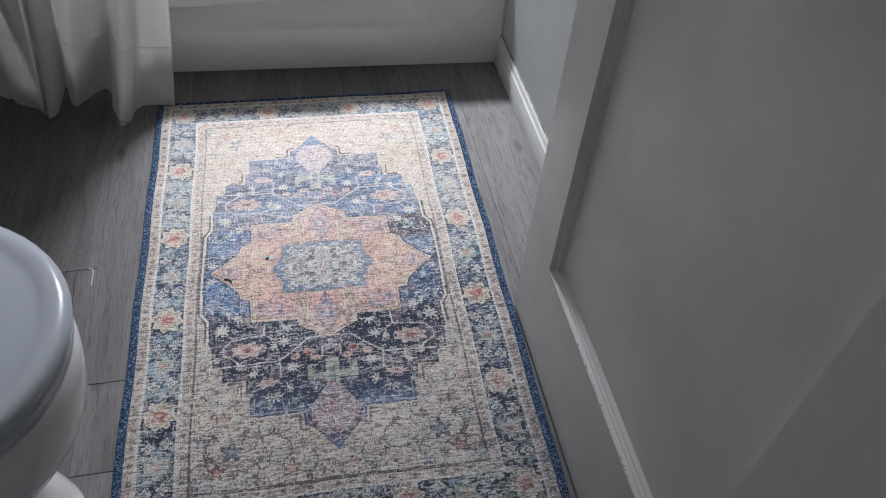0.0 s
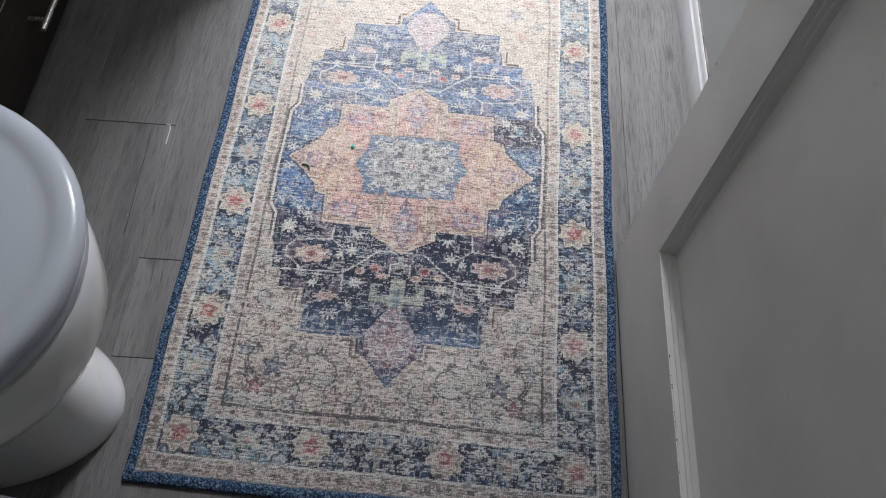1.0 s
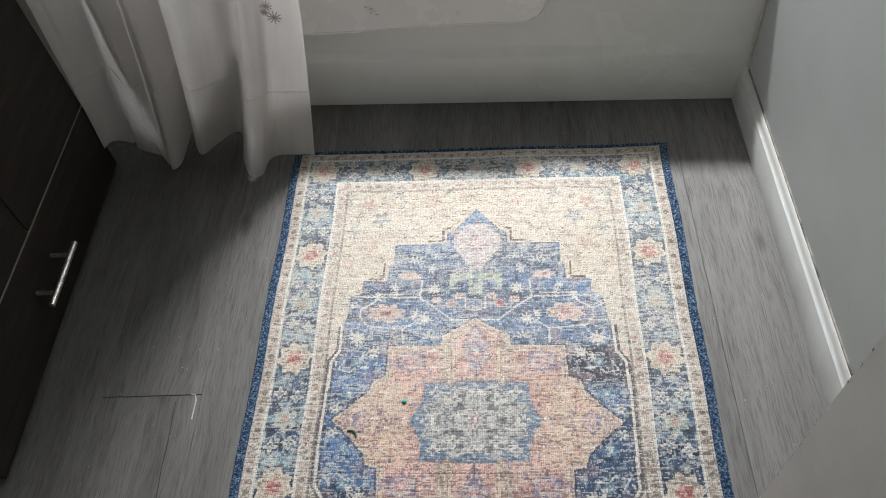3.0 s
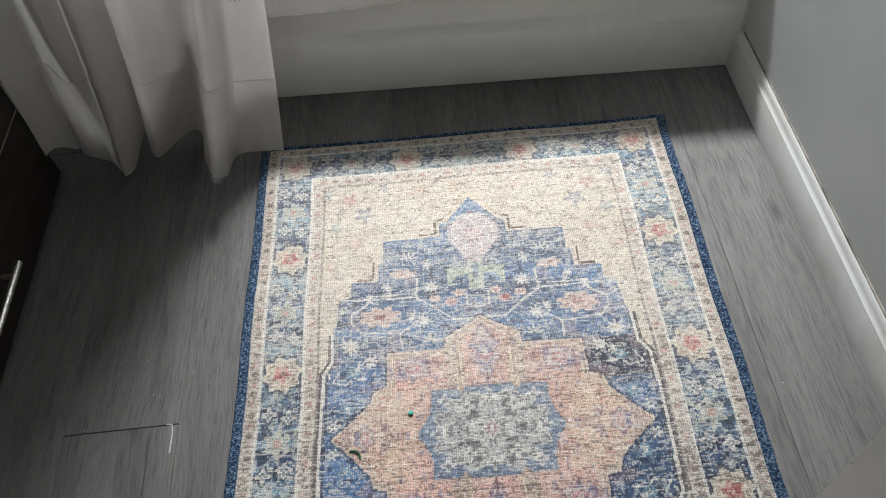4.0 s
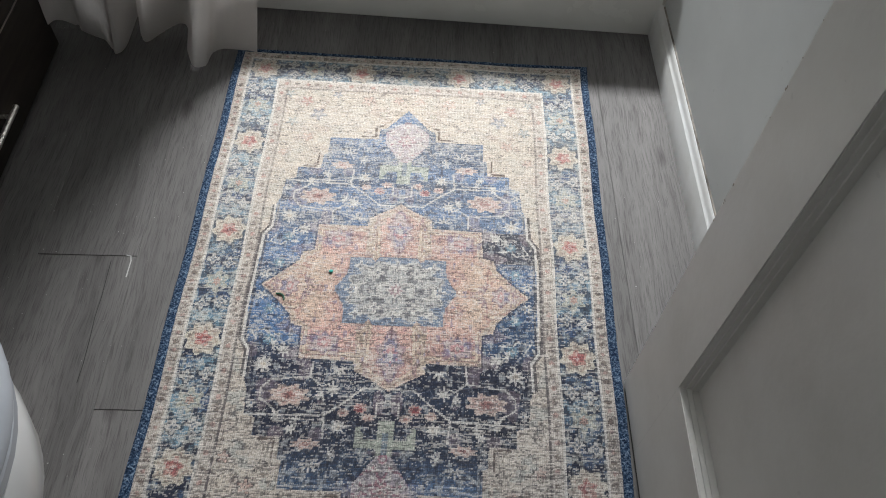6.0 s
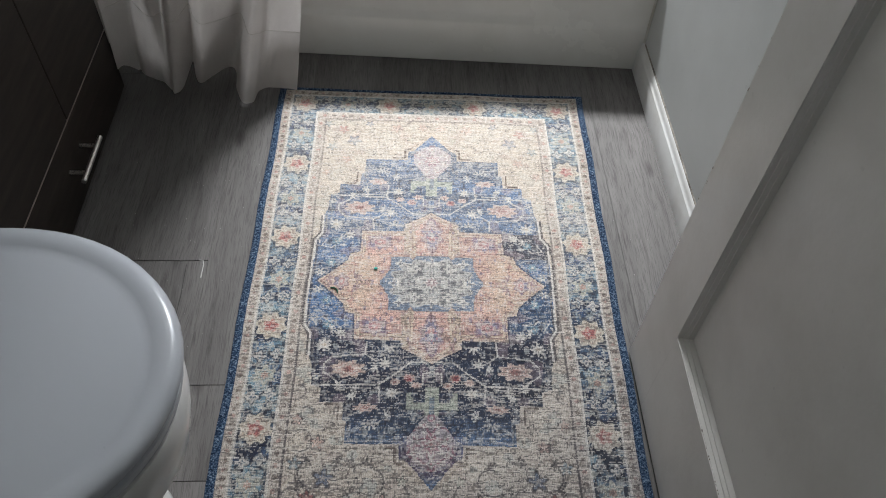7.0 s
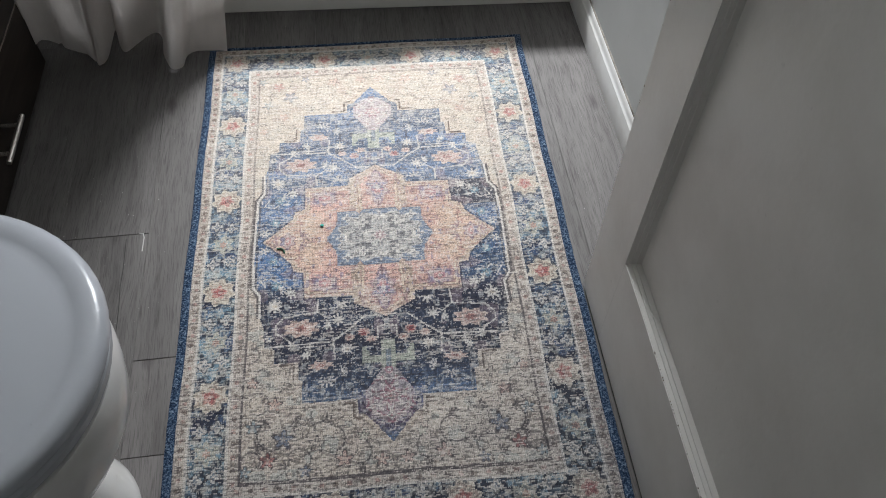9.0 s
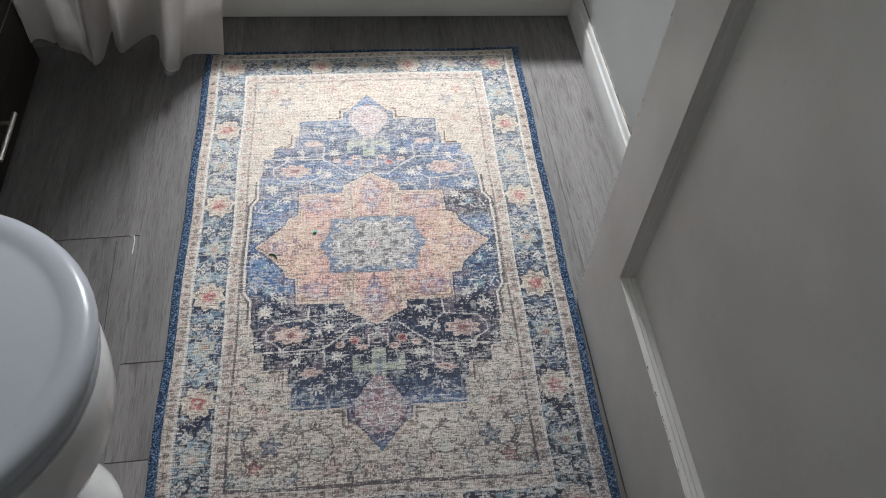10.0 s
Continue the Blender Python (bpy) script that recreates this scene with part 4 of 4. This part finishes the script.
    lay(band & (np.abs(v6 - 0.5) < 0.08), BROWN, 0.15 + 0.40 * strong)
    lay((E > 0.2795) & (E < 0.2835), PALE, 0.8)
    floral = (E > 0.2835) & (E < 0.3460)
    t2 = np.clip(0.5 + 2.6 * (lattice(U, V, 0.16, 0.030, 21) - 0.5), 0, 1)[..., None]
    fb = np.array((0.065, 0.110, 0.190)) * (1 - t2) + np.array((0.19, 0.30, 0.345)) * t2
    col[floral] = fb[floral]
    lay(floral & (v2 < 0.30), NAVY, 0.55)
    lay(floral & (v5 < 0.28 + 0.12 * strong), NAVY, 0.40 + 0.40 * strong)
    lay(floral & (np.abs(v5 - 0.56) < 0.07), (0.46, 0.48, 0.43), 0.60)
    lay(floral & (np.abs(v4 - 0.5) < 0.030), (0.50, 0.46, 0.38), 0.6)
    lay(floral & (v6 > 0.72), (0.50, 0.49, 0.41), 0.6)
    mid, ends = 0.3145, (0.1135, 0.333, 0.546)
    halves = [(mid, s) for s in (0.0, 0.2235, 0.437)] + [(0.0, 0.546), (0.208, 0.546)]
    for cu, cv in halves:
        q = petals(A, B, cu, cv, 0.023, 6, 0.22, 0.5)
        lay(q < 1, (0.50, 0.47, 0.36), 0.8)
        lay((q < 0.62) & (q > 0.45), TEAL, 0.5)
        lay(q < 0.34, (0.50, 0.29, 0.22), 0.8)
        for du, dv in ((0.016, 0.047), (-0.016, -0.047), (-0.014, 0.040), (0.014, -0.040)):
            if cv > 0.5:
                du, dv = dv, du
            q = petals(A, B, cu + du, cv + dv, 0.0125, 4, 0.25)
            lay((q < 1.35) & floral, NAVY, 0.6)
            lay((q < 1) & floral, PALE, 0.8)
            lay((q < 0.5) & floral, (0.10, 0.15, 0.20), 0.8)
            lay((q < 0.22) & floral, PALE, 0.8)
    for cu, cv in [(mid, s) for s in ends] + [(0.106, 0.546)]:
        q = petals(A, B, cu, cv, 0.0320, 8, 0.11, 0.2)
        lay((q < 1.22) & floral, NAVY, 0.6)
        lay(q < 1, (0.60, 0.53, 0.405), 0.95)
        lay((np.abs(q - 0.72) < 0.06), (0.40, 0.28, 0.21), 0.6)
        lay((q < 0.95) & (q > 0.6) & (v6 > 0.66), (0.36, 0.27, 0.22), 0.55)
        q2 = petals(A, B, cu, cv, 0.0150, 5, 0.16, 0.5)
        lay(q2 < 1.1, (0.52, 0.23, 0.18), 0.75)
        lay((q2 < 0.85) & (v6 > 0.45), RED, 0.75)
        lay(q2 < 0.22, PALE, 0.5)
    lay((E > 0.3450) & (E < 0.3490), PALE, 0.8)
    outer = E > 0.3490
    lay(outer, (0.49, 0.425, 0.345))
    run = np.abs(((along + 5) % 0.034) - 0.017)
    lay(outer & (np.hypot(run, E - 0.3575) < 0.0050), BROWN, 0.70)
    lay(outer & (np.hypot(0.017 - run, E - 0.3575) < 0.0036), (0.46, 0.24, 0.20), 0.55)
    lay(outer & (np.abs(v6 - 0.5) < 0.08), BROWN, 0.22 + 0.30 * strong)
    lay(E > 0.3655, (0.50, 0.45, 0.39), 0.8)

    # one end is more faded than the other
    fade = np.clip((V + 0.06) / 0.24, 0, 1) * (0.55 + 0.45 * lattice(U, V, 0.07, 0.03, 41))
    lay(inner | floral, (0.50, 0.455, 0.39), 0.30 * fade)
    # painted shade: greyer and darker towards the doorway, most beside the door leaf
    doorward = np.clip((0.05 - V) / 0.50, 0, 1)
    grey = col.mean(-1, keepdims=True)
    door_shade = doorward * (0.55 + 0.6 * lattice(U, V, 0.12, 0.05, 47)) * (0.8 + 0.4 * np.clip(U / HW, -1, 1))
    col[:] = col + (grey * 0.58 - col) * (0.50 * np.clip(door_shade, 0, 1.2))[..., None]

    # the threads: broken runs of bare weft and of dark ink along each row, gaps between rows
    rs = np.random.RandomState(31)
    shift, roll = rs.rand(1024), rs.rand(1024, 512)

    def dashes(length, seed):
        s = np.random.RandomState(seed).rand(1024, 512)
        x = (U0 + 2) / length + 40 * shift[row % 1024]
        i = np.floor(x).astype(int)
        f = np.clip((x - i) * 4, 0, 1)
        return s[row % 1024, (i - 1) % 512] * (1 - f) + s[row % 1024, i % 512] * f
    long, short = dashes(0.015, 5), dashes(0.0042, 6)
    knot = roll[row % 1024, np.floor(U0 / KNOT_U).astype(int) % 512]
    worn = lattice(U, V, 0.15, 0.06, 33)
    thread = 0.42 * long + 0.33 * short + 0.25 * knot
    bare = np.clip((thread + 0.24 * (worn - 0.5) + 0.06 * fade - 0.62) / 0.06, 0, 1)
    lay(bare, (0.62, 0.565, 0.48), 0.58)
    ink = np.clip((0.365 + 0.06 * doorward + 0.12 * (0.5 - worn) - 0.11 * fade - thread) / 0.07, 0, 1)
    lay(ink, (0.060, 0.056, 0.064), 0.58)
    gap = (np.floor(V0 / (KNOT_V / 2)).astype(int) % 2 == 0) * (0.10 + 0.46 * short)
    warp = (np.floor(U0 / 0.00105).astype(int) % 3 == 0) * (0.06 + 0.22 * knot)
    col[:] = col * ((1 - gap) * (1 - warp) * (0.90 + 0.30 * knot))[..., None]
    # an even veil of wear over all the dyes
    grey = col.mean(-1, keepdims=True)
    col[:] = grey + (col - grey) * 0.93
    col[:] = col * 0.95 + np.array((0.33, 0.315, 0.295)) * 0.03
    col[..., 0] *= 0.98
    col[..., 2] *= 1.075
    col[:] = 0.335 * (np.clip(col, 0.005, 1) / 0.33) ** 1.18
    return np.clip(col, 0.008, 0.9)


def rug():
    ob = base("area_rug", 0.3190, 0.1000, 0, -1.75)
    tagged(ob, "faded blue, cream and pink oriental medallion rug on the floor", "rug")
    step = 0.00105
    nu, nv = int(2 * HW / step) + 1, int((TOP + END) / step) + 1
    u, v = -HW + step * np.arange(nu), -END + step * np.arange(nv)
    U, V = np.meshgrid(u, v)
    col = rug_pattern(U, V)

    # the rug lies a little out of square, with faint ripples
    def laid(a, b):
        return a - 0.0092 * b + 0.0012 * np.sin(b * 21), b - 0.003 * a + 0.0010 * np.sin(a * 17 + 1)
    X, Y = laid(U, V)
    edge = np.minimum(HW - np.abs(U), np.minimum(TOP - V, V + END))
    Z = 0.0048 + 0.0006 * np.sin(U * 23 + V * 9) - 0.0022 * np.clip(1 - edge / 0.004, 0, 1)
    data = bpy.data.meshes.new("woven_face")
    data.vertices.add(nu * nv)
    data.vertices.foreach_set("co", np.stack([X, Y, Z], -1).astype(np.float32).ravel())
    i = (np.arange(nv - 1)[:, None] * nu + np.arange(nu - 1)).ravel()
    quads = np.stack([i, i + 1, i + nu + 1, i + nu], -1).astype(np.int32)
    data.loops.add(quads.size)
    data.loops.foreach_set("vertex_index", quads.ravel())
    data.polygons.add(len(quads))
    data.polygons.foreach_set("loop_start", np.arange(0, quads.size, 4, dtype=np.int32))
    data.update(calc_edges=True)
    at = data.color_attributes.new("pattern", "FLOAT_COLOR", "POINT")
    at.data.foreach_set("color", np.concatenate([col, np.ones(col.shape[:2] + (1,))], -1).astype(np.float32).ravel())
    data.materials.append(PILE)
    data.shade_smooth()
    pile = new("woven_face", data)
    pile.parent = ob

    # overlocked yarn: slanting stitches round each edge, the far one thin
    for ends, wide in ((((-HW, -END), (-HW, TOP)), 0.0078), (((HW, -END), (HW, TOP)), 0.0078), (((-HW - 0.012, -END), (HW + 0.012, -END)), 0.0088), (((-HW - 0.012, TOP), (HW + 0.012, TOP)), 0.0034)):
        (a0, b0), (a1, b1) = ends
        n = int(math.hypot(a1 - a0, b1 - b0) / 0.0016)
        side = Vector((1 if a0 > 0 else -1, 0, 0)) if a0 == a1 else Vector((0, 1 if b0 > 0 else -1, 0))
        run = Vector((a1 - a0, b1 - b0, 0)).normalized()
        rings = []
        for k in range(n + 1):
            a, b = a0 + (a1 - a0) * k / n, b0 + (b1 - b0) * k / n
            x, y = laid(a, b)
            c = Vector((x, y, 0.0043)) + side * (wide - 0.002 + 0.0009 * noise.noise((a * 40, b * 40, 1)))
            ring = []
            for j in range(12):
                q = math.tau * j / 12
                puff = 1 + 0.13 * math.sin(k * 2.1) + 0.10 * noise.noise((k * 0.7, j * 0.8, 3))
                h = 0.0037 * puff
                ring.append(c + side * (wide * (0.94 + 0.06 * puff) * math.cos(q)) + run * (0.0025 * math.cos(q)) + Vector((0, 0, h * math.sin(q))))
            rings.append(ring)
        part("binding", loft(rings), BINDING, ob, "blue overlocked yarn edging", True)


rug()

# lint on the rug and a scratch in the floor
tagged(mesh_object("lint", tube([(0.112, 0.088, 0.0072), (0.120, 0.0875, 0.008), (0.1255, 0.083, 0.0075), (0.127, 0.076, 0.007)], 0.0016, 6), LINT_G, True), "dark green curl of thread lying on the rug", "thread")
bm = bmesh.new()
bmesh.ops.create_icosphere(bm, subdivisions=2, radius=0.0032, matrix=Matrix.Translation((0.203, 0.137, 0.0075)) @ Matrix.Diagonal((1.3, 1, 0.6, 1)))
for v in bm.verts:
    v.co += Vector((0, 0, 0.0006 * noise.noise(v.co * 900)))
tagged(mesh_object("lint", bm, LINT_T, True), "tiny teal speck of lint on the rug", "lint")
tagged(mesh_object("scratch", tube([(-0.1655, 0.1640, 0.0002), (-0.158, 0.1625, 0.0004), (-0.1555, 0.152, 0.0004), (-0.1560, 0.118, 0.0002)], 0.0011, 6), SCRATCH, False), "pale chipped plank corner on the vinyl floor", "scratch", kind="structure")

tagged(mesh_object("crack", tube([(-0.1905, 0.152, 0.0000), (-0.1895, 0.115, 0.0003), (-0.1880, 0.078, 0.0004), (-0.1890, 0.036, 0.0004), (-0.1865, -0.005, 0.0003), (-0.1850, -0.052, 0.0003), (-0.1860, -0.085, 0.0000)], 0.0008, 6), SUBFLOOR, False), "thin dark split along the grain of a floor plank", "crack", kind="structure")


# ---- floor planks ----
def planks():
    """Vinyl planks laid along y in rows 0.176 wide, the rows' joints staggered."""
    rng = random.Random(3)
    joints = {-1: (0.163, 1.38, -1.06), 0: (-0.130, -0.315, 1.09, -1.53), 1: (0.30, 1.52, -0.92), 2: (-0.42, 0.80 - 1.62, 1.1), 3: (0.05, 1.27, -1.17), 4: (-0.75, -1.9), 5: (-0.62, 0.60 - 2.4), 6: (-0.3,), -2: (-0.45, 0.77), -3: (0.35, -0.87)}
    x_first, wide = -0.1475, 0.1765
    for row in range(-5, 9):
        x0, x1 = x_first + wide * row, x_first + wide * (row + 1)
        if x1 < HX0 - 0.3 or x0 > HX1:
            continue
        x0, x1 = max(x0, LEFT - 0.02), min(x1, HX1 + 0.02)
        cuts = sorted(joints.get(row, (rng.uniform(-1, 0), rng.uniform(0.3, 1.3))))
        ends = [HY] + [c for c in cuts if HY < c < FAR] + [FAR + 0.01]
        for a, b in zip(ends, ends[1:]):
            own = bmesh.new()
            g, v, e = 0.00015, 0.0003, 0.0010      # tight long seams, slightly open ends
            top = [(x0 + g + v, a + e, 0), (x1 - g - v, a + e, 0), (x1 - g - v, b - e, 0), (x0 + g + v, b - e, 0)]
            mid = [(x0 + g, a + 0.4 * e, -0.0010), (x1 - g, a + 0.4 * e, -0.0010), (x1 - g, b - 0.4 * e, -0.0010), (x0 + g, b - 0.4 * e, -0.0010)]
            low = [(x, y, -0.005) for x, y, _ in mid]
            loft([low, mid, top], bm=own)
            part("plank", own, PLANK, floor)


planks()
